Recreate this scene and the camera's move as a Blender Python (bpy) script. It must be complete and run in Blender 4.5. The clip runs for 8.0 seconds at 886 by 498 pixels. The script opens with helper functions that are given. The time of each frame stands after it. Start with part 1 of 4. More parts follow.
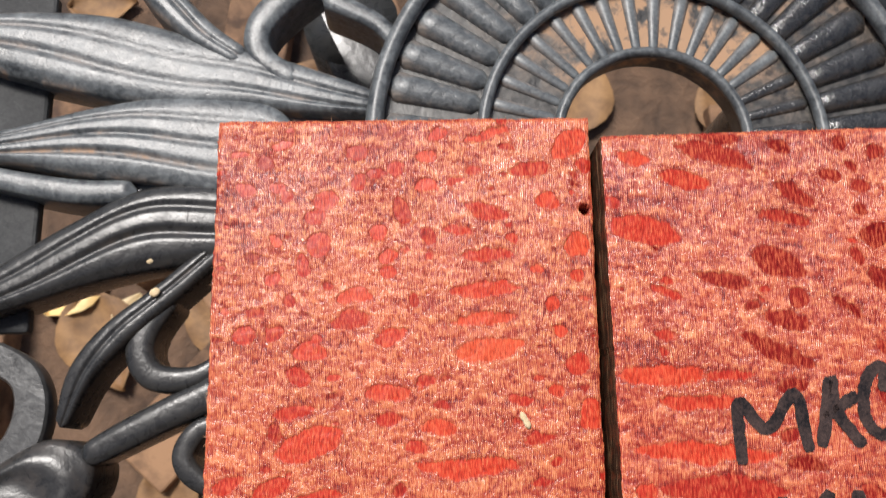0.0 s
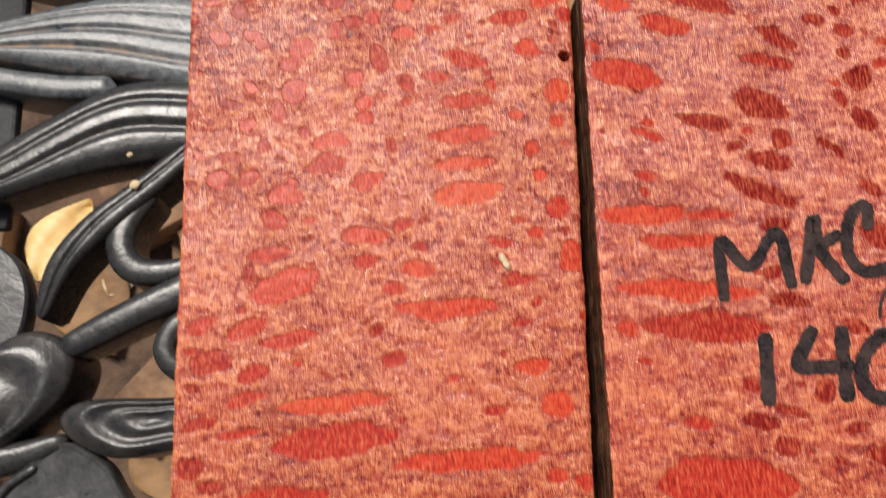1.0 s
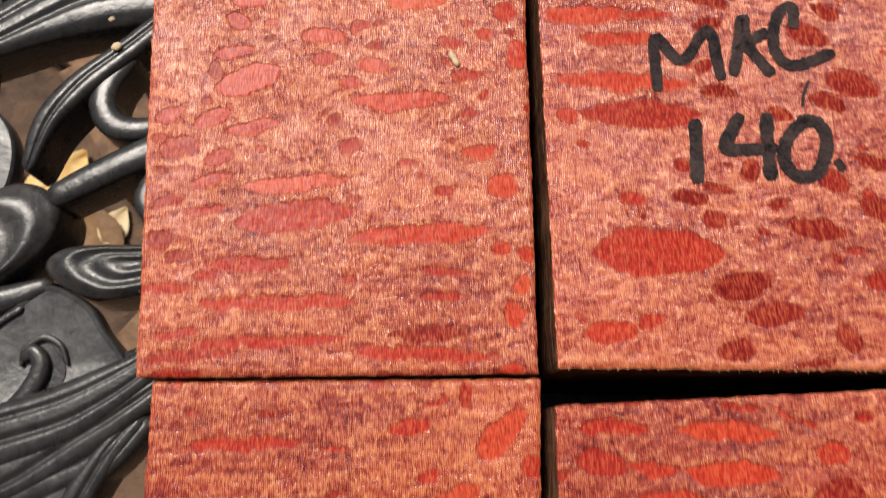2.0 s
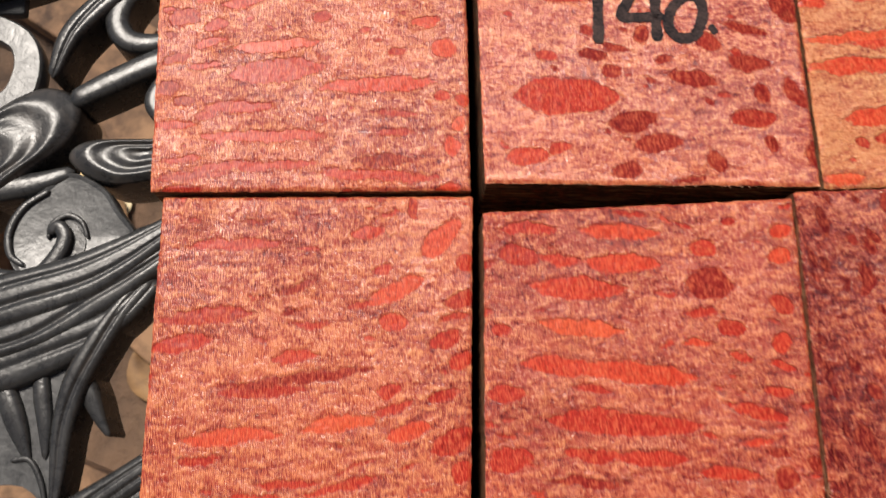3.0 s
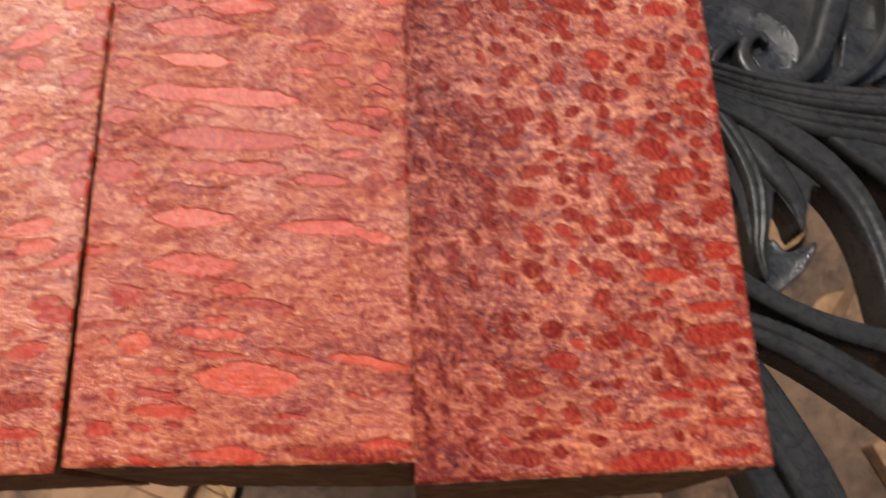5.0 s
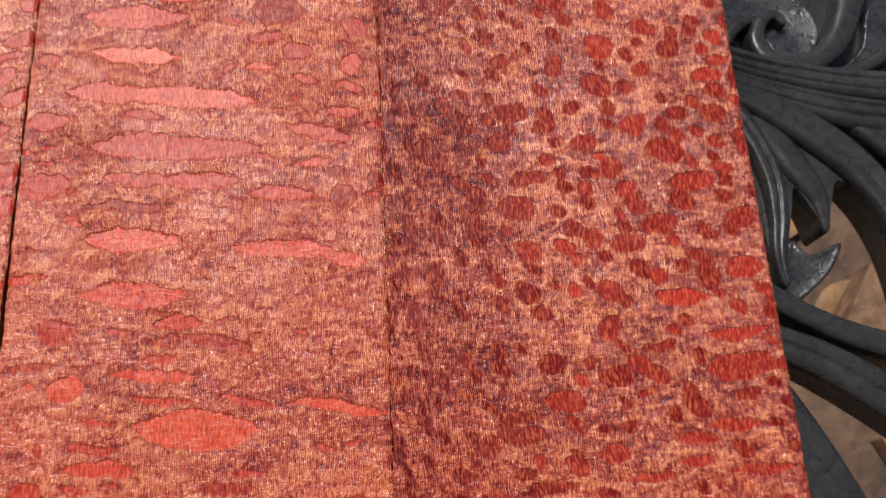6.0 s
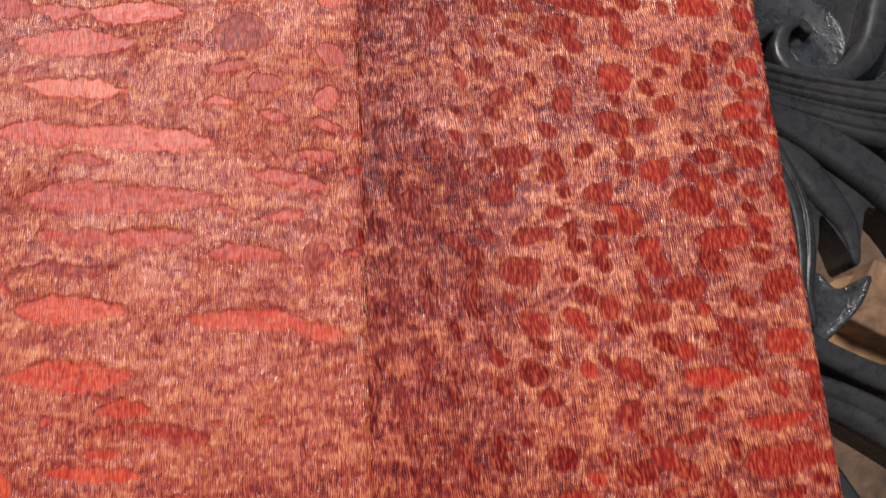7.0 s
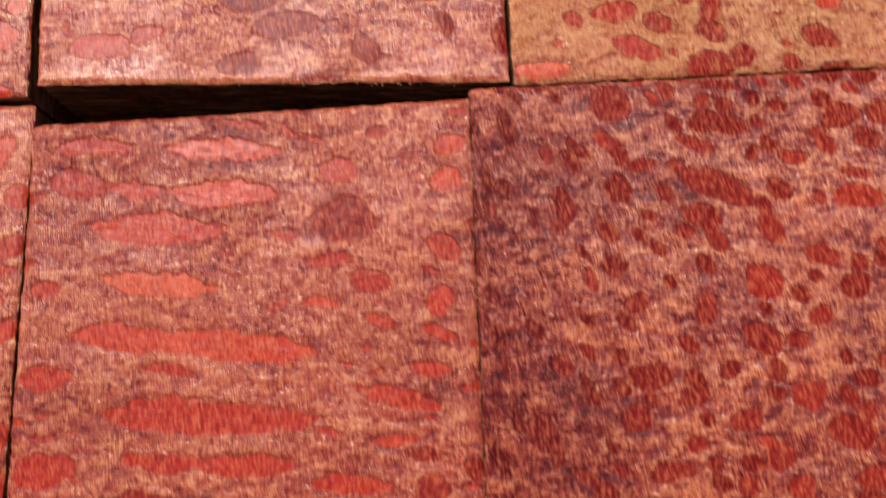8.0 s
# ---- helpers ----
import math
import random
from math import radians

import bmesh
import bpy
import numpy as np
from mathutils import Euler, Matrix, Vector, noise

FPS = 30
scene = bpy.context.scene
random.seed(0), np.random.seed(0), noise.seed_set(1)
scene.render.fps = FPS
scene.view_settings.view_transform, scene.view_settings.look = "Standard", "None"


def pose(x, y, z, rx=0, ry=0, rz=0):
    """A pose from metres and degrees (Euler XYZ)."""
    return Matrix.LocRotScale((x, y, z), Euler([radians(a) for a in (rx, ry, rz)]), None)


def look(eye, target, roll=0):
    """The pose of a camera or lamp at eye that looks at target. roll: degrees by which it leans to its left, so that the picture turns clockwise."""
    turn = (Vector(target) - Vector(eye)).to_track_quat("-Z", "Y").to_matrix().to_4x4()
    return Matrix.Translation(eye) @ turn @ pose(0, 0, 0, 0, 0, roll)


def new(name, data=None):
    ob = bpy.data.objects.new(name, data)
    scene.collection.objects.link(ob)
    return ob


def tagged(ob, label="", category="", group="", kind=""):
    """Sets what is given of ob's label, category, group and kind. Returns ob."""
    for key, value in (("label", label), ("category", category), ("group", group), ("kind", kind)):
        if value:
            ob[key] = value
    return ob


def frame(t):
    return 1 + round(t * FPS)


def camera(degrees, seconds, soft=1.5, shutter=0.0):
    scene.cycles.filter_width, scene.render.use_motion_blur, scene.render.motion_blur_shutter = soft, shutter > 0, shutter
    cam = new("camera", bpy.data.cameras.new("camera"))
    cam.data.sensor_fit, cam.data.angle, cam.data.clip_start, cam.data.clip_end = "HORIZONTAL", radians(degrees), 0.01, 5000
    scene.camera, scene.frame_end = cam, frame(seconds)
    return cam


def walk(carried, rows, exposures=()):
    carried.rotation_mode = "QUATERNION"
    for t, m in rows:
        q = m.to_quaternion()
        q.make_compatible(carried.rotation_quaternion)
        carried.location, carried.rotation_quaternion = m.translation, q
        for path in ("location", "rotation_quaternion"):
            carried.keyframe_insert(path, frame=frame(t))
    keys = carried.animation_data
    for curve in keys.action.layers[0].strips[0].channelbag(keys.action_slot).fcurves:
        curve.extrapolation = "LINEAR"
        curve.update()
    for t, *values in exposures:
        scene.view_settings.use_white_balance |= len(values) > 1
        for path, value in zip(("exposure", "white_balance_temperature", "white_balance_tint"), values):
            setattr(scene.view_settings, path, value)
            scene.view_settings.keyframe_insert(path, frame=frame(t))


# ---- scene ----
from mathutils import geometry

cam = camera(53.6, 8.0, soft=1.3, shutter=0.48)
cam.data.dof.use_dof = True
cam.data.dof.focus_distance = 0.23
cam.data.dof.aperture_fstop = 44.0
PATH = [
    (0, (0.04936, 0.00196, 0.31743), (0.1269, 0.4761, -1.6240), 8.31),
    (0.5, (0.04992, -0.01278, 0.30958), (0.1300, 0.4555, -1.6332), 8.47),
    (1, (0.05346, -0.03356, 0.30568), (0.1391, 0.4273, -1.6386), 9.16),
    (1.5, (0.06303, -0.05898, 0.30408), (0.1504, 0.3822, -1.6447), 9.70),
    (2, (0.06365, -0.08559, 0.30977), (0.1494, 0.3538, -1.6395), 9.56),
    (2.2, (0.06482, -0.09607, 0.31767), (0.1479, 0.3431, -1.6317), 9.38),
    (3.3, (0.08001, -0.16194, 0.36377), (0.1699, 0.3460, -1.5686), 8.33),
    (3.5, (0.08417, -0.16738, 0.37226), (0.1674, 0.3686, -1.5528), 7.26),
    (4, (0.10024, -0.19528, 0.38088), (0.1700, 0.3853, -1.5317), 5.11),
    (4.5, (0.13956, -0.23653, 0.35907), (0.1895, 0.3585, -1.5497), 2.69),
    (4.7, (0.15794, -0.24882, 0.35471), (0.2115, 0.3816, -1.5426), 2.64),
    (5, (0.18744, -0.25051, 0.34878), (0.2688, 0.3294, -1.5636), 5.58),
    (5.2, (0.19378, -0.24051, 0.35104), (0.2839, 0.2859, -1.5763), 7.09),
    (6.3, (0.19211, -0.22939, 0.30379), (0.2800, 0.3293, -1.6146), 5.18),
    (6.5, (0.19075, -0.22509, 0.29957), (0.2875, 0.3144, -1.6239), 6.36),
    (7, (0.19591, -0.20439, 0.29148), (0.2987, 0.3019, -1.6407), 7.77),
    (7.5, (0.18911, -0.16899, 0.28551), (0.2503, 0.2421, -1.6708), 5.43),
    (8, (0.17574, -0.14048, 0.28266), (0.2534, 0.2228, -1.6825), 9.36),
]
walk(cam, [(t, look(eye, target, roll)) for t, eye, target, roll in PATH], exposures=[(0.0, 0.54, 6500, 10), (1.5, 0.22, 6900, 10), (3.5, 0.42, 6950, 10), (4.5, 0.22, 6950, 10), (5.0, 0.26, 6800, 10), (6.5, 0.22, 6500, 10), (8.0, 0.14, 6500, 10)])

# ---- light: open shade, sky from the far side, unseen roof and wall added behind ----
world = bpy.data.worlds.new("sky")
scene.world = world
world.use_nodes = True
wn = world.node_tree.nodes
sky = wn.new("ShaderNodeTexSky")
sky.sky_type = "NISHITA"
sky.sun_disc = False
sky.sun_elevation = radians(60)
sky.sun_rotation = radians(-32)
sky.dust_density = 2.5
world.node_tree.links.new(sky.outputs[0], wn["Background"].inputs[0])
wn["Background"].inputs[1].default_value = 0.06
sun_data = bpy.data.lights.new("sun", "SUN")
sun_data.energy = 3.0
sun_data.angle = radians(16)
sun_data.color = (1.0, 0.96, 0.92)
sun = new("sun", sun_data)
sun.matrix_world = look((-1.0, 1.6, 3.3), (0, 0, 0))


# ---- materials ----
def material(name):
    m = bpy.data.materials.new(name)
    m.use_nodes = True
    t = m.node_tree
    return m, t, t.nodes["Principled BSDF"]


def node(t, kind, **values):
    n = t.nodes.new(kind)
    for key, v in values.items():
        n.inputs[key.replace("_", " ")].default_value = v
    return n


def math_node(t, op, a, b=None, c=None, clamp=False):
    n = t.nodes.new("ShaderNodeMath")
    n.operation, n.use_clamp = op, clamp
    for i, v in enumerate((a, b, c)):
        if v is None:
            continue
        if isinstance(v, (int, float)):
            n.inputs[i].default_value = v
        else:
            t.links.new(v, n.inputs[i])
    return n.outputs[0]


def mix(t, fac, a, b, blend="MIX"):
    n = t.nodes.new("ShaderNodeMix")
    n.data_type, n.blend_type = "RGBA", blend
    for i, v in ((0, fac), (6, a), (7, b)):
        if isinstance(v, (int, float)):
            n.inputs[i].default_value = v
        elif isinstance(v, tuple):
            n.inputs[i].default_value = (*v, 1)
        else:
            t.links.new(v, n.inputs[i])
    return n.outputs[2]


def ramp(t, fac, *stops):
    n = t.nodes.new("ShaderNodeValToRGB")
    while len(n.color_ramp.elements) < len(stops):
        n.color_ramp.elements.new(0.5)
    for e, (p, c) in zip(n.color_ramp.elements, stops):
        e.position, e.color = p, (*c, 1) if isinstance(c, tuple) else (c, c, c, 1)
    t.links.new(fac, n.inputs[0])
    return n.outputs[0]


def coords(t, scale=(1, 1, 1)):
    """Object coordinates in millimetres, stretched."""
    tc = t.nodes.new("ShaderNodeTexCoord")
    mp = t.nodes.new("ShaderNodeMapping")
    mp.inputs["Scale"].default_value = [1000 * s for s in scale]
    t.links.new(tc.outputs["Object"], mp.inputs[0])
    return mp.outputs[0]


def tex_noise(t, vec, scale, detail=3.0, rough=0.55, distortion=0.0):
    n = node(t, "ShaderNodeTexNoise", Scale=scale, Detail=detail, Roughness=rough, Distortion=distortion)
    t.links.new(vec, n.inputs["Vector"])
    return n.outputs[0]


def attribute(t, name):
    n = t.nodes.new("ShaderNodeAttribute")
    n.attribute_name = name
    return n.outputs["Fac"]


def bump(t, bsdf, height, strength, distance):
    n = node(t, "ShaderNodeBump", Strength=strength, Distance=distance)
    t.links.new(height, n.inputs["Height"])
    t.links.new(n.outputs[0], bsdf.inputs["Normal"])


def lacewood(name, spots=0.6, pale=(0.79, 0.30, 0.122), tan=(0.55, 0.125, 0.053), brown=(0.34, 0.042, 0.028), dark=(0.12, 0.013, 0.012), wavy=1.9, gloss=0.0, relief=0.00042, base=0.56, fibre=1.7):
    """Sawn lacewood face: fuzzy tan ground of fine broken fibres, smoother red ray flecks with torn dark rims."""
    m, t, b = material(name)
    mm = coords(t)
    d = attribute(t, "fleck")
    tone = attribute(t, "tone")
    zone = attribute(t, "zone")
    fine = tex_noise(t, coords(t, (1.3, 0.6, 1)), 1.6, 2.0, 0.6)
    torn = tex_noise(t, coords(t, (1.0, 0.7, 1)), 0.45, 2.0, 0.6)
    edge = math_node(t, "MULTIPLY_ADD", math_node(t, "SUBTRACT", fine, 0.5), 0.8, d)
    edge = math_node(t, "MULTIPLY_ADD", math_node(t, "SUBTRACT", torn, 0.5), 1.3, edge)
    inside = ramp(t, math_node(t, "MULTIPLY_ADD", edge, 1.5, 0.5, True), (0.28, 0.0), (0.72, 1.0))
    rim = ramp(t, math_node(t, "MULTIPLY_ADD", edge, 0.5, 0.6, True), (0.36, 0.0), (0.5, 0.45), (0.58, 1.0), (0.68, 0.0))
    # fibres and saw lines running along the block, bending round the flecks
    bend = node(t, "ShaderNodeTexNoise", Scale=0.13, Detail=2.5, Roughness=0.55)
    t.links.new(mm, bend.inputs["Vector"])
    bent = node(t, "ShaderNodeVectorMath")
    bent.operation = "MULTIPLY_ADD"
    t.links.new(bend.outputs["Color"], bent.inputs[0])
    bent.inputs[1].default_value = (wavy, 0.3, 0.0)
    t.links.new(coords(t, (1, 0.2, 1)), bent.inputs[2])
    streak = tex_noise(t, bent.outputs[0], 2.3, 2.0, 0.6)
    wave = node(t, "ShaderNodeTexWave", Scale=0.68, Distortion=3.5, Detail=2.0, Detail_Scale=1.0)
    t.links.new(bent.outputs[0], wave.inputs["Vector"])
    lines = ramp(t, wave.outputs[1], (0.12, 0.0), (0.55, 0.42), (0.92, 1.0))
    blot = tex_noise(t, coords(t, (0.62, 1.35, 1)), 0.34, 3.0, 0.6, 0.6)
    cell = tex_noise(t, coords(t, (0.8, 0.9, 1)), 0.85, 2.0, 0.6, 0.4)
    grit = tex_noise(t, mm, 3.0, 2.0, 0.6)
    large = tex_noise(t, mm, 0.035, 2.0)
    band = tex_noise(t, coords(t, (0.12, 1.0, 1)), 0.22, 3.0, 0.6, 0.4)
    sawn = ramp(t, tex_noise(t, mm, 0.11, 2.0), (0.36, 0.42), (0.58, 1.0))
    g = math_node(t, "MULTIPLY_ADD", math_node(t, "SUBTRACT", streak, 0.5), fibre, base)
    g = math_node(t, "MULTIPLY_ADD", math_node(t, "SUBTRACT", lines, 0.44), math_node(t, "MULTIPLY", sawn, 0.24 * fibre), g)
    g = math_node(t, "MULTIPLY_ADD", math_node(t, "SUBTRACT", blot, 0.5), 1.4, g)
    g = math_node(t, "MULTIPLY_ADD", math_node(t, "SUBTRACT", cell, 0.5), 0.9, g)
    g = math_node(t, "MULTIPLY_ADD", math_node(t, "SUBTRACT", grit, 0.5), 0.6, g)
    g = math_node(t, "MULTIPLY_ADD", math_node(t, "SUBTRACT", large, 0.5), 0.8, g)
    g = math_node(t, "MULTIPLY_ADD", math_node(t, "SUBTRACT", band, 0.5), 0.55, g)
    g = math_node(t, "MULTIPLY_ADD", zone, -0.14, g)
    ground = ramp(t, g, (0.0, dark), (0.31, brown), (0.58, tan), (0.98, pale))
    stain = tex_noise(t, coords(t, (0.55, 1.1, 1)), 0.34, 2.0, 0.55, 0.6)
    ground = mix(t, ramp(t, stain, (0.50, 0.0), (0.62, spots)), ground, mix(t, 0.55, ground, (0.42, 0.05, 0.03)))
    ground = mix(t, ramp(t, large, (0.42, 0.0), (0.66, 0.55)), ground, mix(t, 1.0, ground, (0.92, 0.60, 0.62), "MULTIPLY"))
    ground = mix(t, math_node(t, "MULTIPLY", zone, 0.45), ground, mix(t, 1.0, ground, (0.60, 0.44, 0.50), "MULTIPLY"))
    ground = mix(t, math_node(t, "MULTIPLY", rim, math_node(t, "MULTIPLY_ADD", torn, 3.2, -1.35, True)), ground, (0.17, 0.026, 0.024))
    red = ramp(t, tone, (0.0, (0.20, 0.009, 0.009)), (0.2, (0.27, 0.018, 0.015)), (0.5, (0.46, 0.028, 0.018)), (0.8, (0.58, 0.046, 0.021)), (1.0, (0.66, 0.085, 0.03)))
    red = mix(t, math_node(t, "MULTIPLY", zone, 0.7), red, (0.085, 0.012, 0.016))
    red = mix(t, math_node(t, "MULTIPLY", ramp(t, streak, (0.5, 0.0), (0.64, 1.0)), 0.8), red, mix(t, 0.5, red, (0.84, 0.20, 0.09)))
    red = mix(t, math_node(t, "MULTIPLY", ramp(t, streak, (0.32, 1.0), (0.47, 0.0)), 0.8), red, mix(t, 1.0, red, (0.42, 0.34, 0.36), "MULTIPLY"))
    red = mix(t, math_node(t, "MULTIPLY", ramp(t, wave.outputs[1], (0.0, 1.0), (0.22, 0.0)), 0.18), red, mix(t, 1.0, red, (0.5, 0.42, 0.45), "MULTIPLY"))
    red = mix(t, math_node(t, "MULTIPLY", ramp(t, blot, (0.5, 0.0), (0.7, 1.0)), 0.45), red, mix(t, 1.0, red, (0.62, 0.52, 0.54), "MULTIPLY"))
    # pale fibres of the ground breaking through the flecks here and there
    veil = ramp(t, tex_noise(t, coords(t, (2.4, 0.3, 1)), 0.8, 3.0, 0.65), (0.34, 0.55), (0.5, 1.0))
    colour = mix(t, math_node(t, "MULTIPLY", inside, veil), ground, red)
    t.links.new(colour, b.inputs["Base Color"])
    r = math_node(t, "MULTIPLY_ADD", inside, 0.08, math_node(t, "MULTIPLY_ADD", large, 0.12, 0.18))
    t.links.new(math_node(t, "SUBTRACT", r, gloss), b.inputs["Roughness"])
    sheen = math_node(t, "MULTIPLY_ADD", ramp(t, g, (0.2, 0.0), (0.75, 1.0)), 0.34, 0.38)
    sheen = math_node(t, "MULTIPLY_ADD", zone, -0.22, sheen)
    sheen = math_node(t, "MULTIPLY_ADD", inside, math_node(t, "SUBTRACT", math_node(t, "MULTIPLY_ADD", tone, 0.14, math_node(t, "MULTIPLY_ADD", zone, -0.06, 0.09)), sheen), sheen)
    t.links.new(sheen, b.inputs["Specular IOR Level"])
    fuzz = tex_noise(t, coords(t, (1.2, 0.75, 1)), 1.0, 2.0, 0.5, 1.2)
    patch = ramp(t, tex_noise(t, mm, 0.06, 2.0), (0.42, 0.22), (0.64, 1.0))
    rough = math_node(t, "MULTIPLY_ADD", g, 0.10, math_node(t, "MULTIPLY", fuzz, patch))
    calm = math_node(t, "MULTIPLY_ADD", inside, -0.86, 1.0)
    h = math_node(t, "MULTIPLY", rough, calm)
    h = math_node(t, "MULTIPLY_ADD", math_node(t, "MULTIPLY", lines, calm), 0.10, h)
    h = math_node(t, "MULTIPLY_ADD", streak, 0.08, h)
    h = math_node(t, "MULTIPLY_ADD", rim, -0.18, h)
    h = math_node(t, "MULTIPLY_ADD", math_node(t, "MULTIPLY", blot, math_node(t, "MULTIPLY_ADD", inside, -0.5, 1.0)), 0.55, h)
    bump(t, b, h, 1.0, relief)
    return m


def sawn_side(name, low=(0.03, 0.014, 0.009), mid=(0.17, 0.078, 0.042), high=(0.52, 0.32, 0.17)):
    m, t, b = material(name)
    v = coords(t, (1, 1, 1))
    along = tex_noise(t, coords(t, (0.12, 0.12, 1)), 0.8, 4.0, 0.65, 0.5)
    spot = tex_noise(t, v, 0.45, 4.0, 0.6)
    c = ramp(t, along, (0.34, low), (0.52, mid), (0.70, high))
    c = mix(t, math_node(t, "MULTIPLY", ramp(t, spot, (0.5, 0.0), (0.7, 1.0)), 0.5), c, (0.36, 0.07, 0.03))
    t.links.new(c, b.inputs["Base Color"])
    b.inputs["Roughness"].default_value = 0.8
    b.inputs["Specular IOR Level"].default_value = 0.12
    bump(t, b, math_node(t, "ADD", along, spot), 0.6, 0.0004)
    return m


def cast_metal(name, low, high, dusty, rough, grain=0.15, gloss=0.5):
    """Painted cast aluminium: near-black paint worn to grey in cloudy patches, tan dust in the hollows."""
    m, t, b = material(name)
    v = coords(t)
    n1 = tex_noise(t, v, 0.055, 4.0, 0.6, 0.4)
    n2 = tex_noise(t, v, 0.8, 3.0, 0.6)
    n3 = tex_noise(t, v, 0.2, 4.0, 0.65, 0.8)
    dust = attribute(t, "hollow")
    d = math_node(t, "MULTIPLY", math_node(t, "MULTIPLY", dust, ramp(t, n1, (0.44, 0.0), (0.6, 1.0))), math_node(t, "MULTIPLY", ramp(t, n3, (0.38, 0.25), (0.6, 1.0)), dusty), None, True)
    wear = math_node(t, "MULTIPLY_ADD", n3, 0.6, math_node(t, "MULTIPLY_ADD", n2, 0.3, math_node(t, "MULTIPLY", n1, 0.45)))
    c = ramp(t, wear, (0.52, low), (0.68, tuple(x * 0.45 + y * 0.55 for x, y in zip(high, low))), (0.86, high))
    scratch = ramp(t, tex_noise(t, v, 2.4, 2.0, 0.7), (0.68, 0.0), (0.76, 0.5))
    c = mix(t, scratch, c, tuple(0.25 + x for x in high))
    c = mix(t, d, c, (0.40, 0.245, 0.145))
    t.links.new(c, b.inputs["Base Color"])
    r = math_node(t, "MULTIPLY_ADD", math_node(t, "SUBTRACT", n3, 0.5), 0.3, rough)
    r = math_node(t, "MULTIPLY_ADD", d, 0.45, r)
    t.links.new(r, b.inputs["Roughness"])
    b.inputs["Specular IOR Level"].default_value = gloss
    h = math_node(t, "MULTIPLY_ADD", n2, grain, math_node(t, "MULTIPLY_ADD", n3, 0.35, n1))
    bump(t, b, h, 0.32, 0.0012)
    return m


def plain(name, a, c, scale, rough=0.8, relief=0.4, distance=0.001, gloss=0.5):
    m, t, b = material(name)
    v = coords(t)
    n = tex_noise(t, v, scale, 5.0, 0.65, 0.3)
    big = tex_noise(t, v, scale * 0.15, 2.0)
    t.links.new(ramp(t, math_node(t, "MULTIPLY_ADD", big, 0.8, math_node(t, "MULTIPLY_ADD", n, 1.0, -0.4)), (0.3, a), (0.7, c)), b.inputs["Base Color"])
    b.inputs["Roughness"].default_value = rough
    bump(t, b, n, relief, distance)
    b.inputs["Specular IOR Level"].default_value = gloss
    return m


WOOD = lacewood("lacewood_pale")
WOOD_PLAIN = lacewood("lacewood_orange", 0.3, (0.82, 0.40, 0.16), (0.64, 0.215, 0.078), (0.44, 0.085, 0.04), (0.16, 0.03, 0.025), 1.9, 0.09, 0.0009, 0.61)
WOOD_DARK = lacewood("lacewood_purple", 0.25, (0.82, 0.30, 0.115), (0.47, 0.092, 0.044), (0.26, 0.026, 0.020), (0.085, 0.009, 0.010), 2.6, 0.0, 0.0005, 0.505, 1.75)
WOOD_SALMON = lacewood("lacewood_salmon", 0.5, (0.80, 0.30, 0.125), (0.53, 0.112, 0.049), (0.33, 0.036, 0.024), (0.12, 0.013, 0.012), 1.7, 0.0, 0.0004, 0.53, 1.5)
WOOD_RED = lacewood("lacewood_red", 0.7, (0.76, 0.265, 0.11), (0.49, 0.09, 0.042), (0.31, 0.034, 0.024), (0.11, 0.012, 0.012), 1.9, 0.0, 0.00055, 0.57, 1.7)
SIDE = sawn_side("sawn_side")
# Darker copy of the side grain, carrying the shade of block B's narrow gap.
SIDE_GAP_SHADE = sawn_side("gap_shaded_side", (0.016, 0.008, 0.005), (0.085, 0.038, 0.021), (0.40, 0.24, 0.125))
METAL = cast_metal("black_cast_metal", (0.020, 0.020, 0.0205), (0.042, 0.041, 0.040), 0.12, 0.29, 0.12, 0.42)
# Grey dust plus the bluish sky sheen of the far metal, both as base colour.
METAL_DUST_SHEEN = cast_metal("dusty_sheen_metal", (0.032, 0.036, 0.040), (0.185, 0.20, 0.205), 1.3, 0.38, 0.25, 0.55)
METAL_RING = cast_metal("black_dusty_ring", (0.016, 0.016, 0.017), (0.12, 0.115, 0.105), 1.6, 0.36, 0.12, 0.5)
METAL_GLOSS = cast_metal("glossy_black_metal", (0.010, 0.010, 0.0105), (0.055, 0.055, 0.054), 0.5, 0.20, 1.2, 0.8)
METAL_MATT = cast_metal("dull_grey_metal", (0.025, 0.026, 0.027), (0.075, 0.076, 0.076), 0.1, 0.6, 0.3, 0.2)
# Grey of worn metal, lifted to carry the sky's reflection on flat plates.
METAL_PLATE = cast_metal("worn_sheen_plate", (0.03, 0.03, 0.03), (0.09, 0.09, 0.089), 0.1, 0.33, 0.08, 0.5)
INK = plain("black_marker", (0.010, 0.009, 0.011), (0.07, 0.045, 0.04), 1.3, 0.75, 0.9, 0.0003, 0.15)
PALE_CHIP = plain("pale_chip", (0.62, 0.46, 0.26), (0.8, 0.66, 0.42), 1.0, 0.7)
SLIVER = plain("sliver", (0.42, 0.17, 0.09), (0.66, 0.36, 0.2), 1.0, 0.6)
SOIL = plain("brown_soil", (0.055, 0.034, 0.023), (0.16, 0.095, 0.058), 0.03, 0.9, 0.8, 0.01)
OLD_BOARD = plain("old_board", (0.07, 0.036, 0.02), (0.34, 0.19, 0.10), 0.03, 0.8)
LEAF_TAN = plain("dry_leaf", (0.16, 0.085, 0.04), (0.34, 0.19, 0.08), 0.05, 0.7)
LEAF_PALE = plain("pale_leaf", (0.6, 0.45, 0.25), (0.82, 0.68, 0.42), 0.05, 0.6)
# Brighter than a leaf in shade would be: sunlight is in the colour.
LEAF_SUNLIT = plain("sunlit_leaf", (0.78, 0.48, 0.16), (0.92, 0.70, 0.34), 0.05, 0.5)
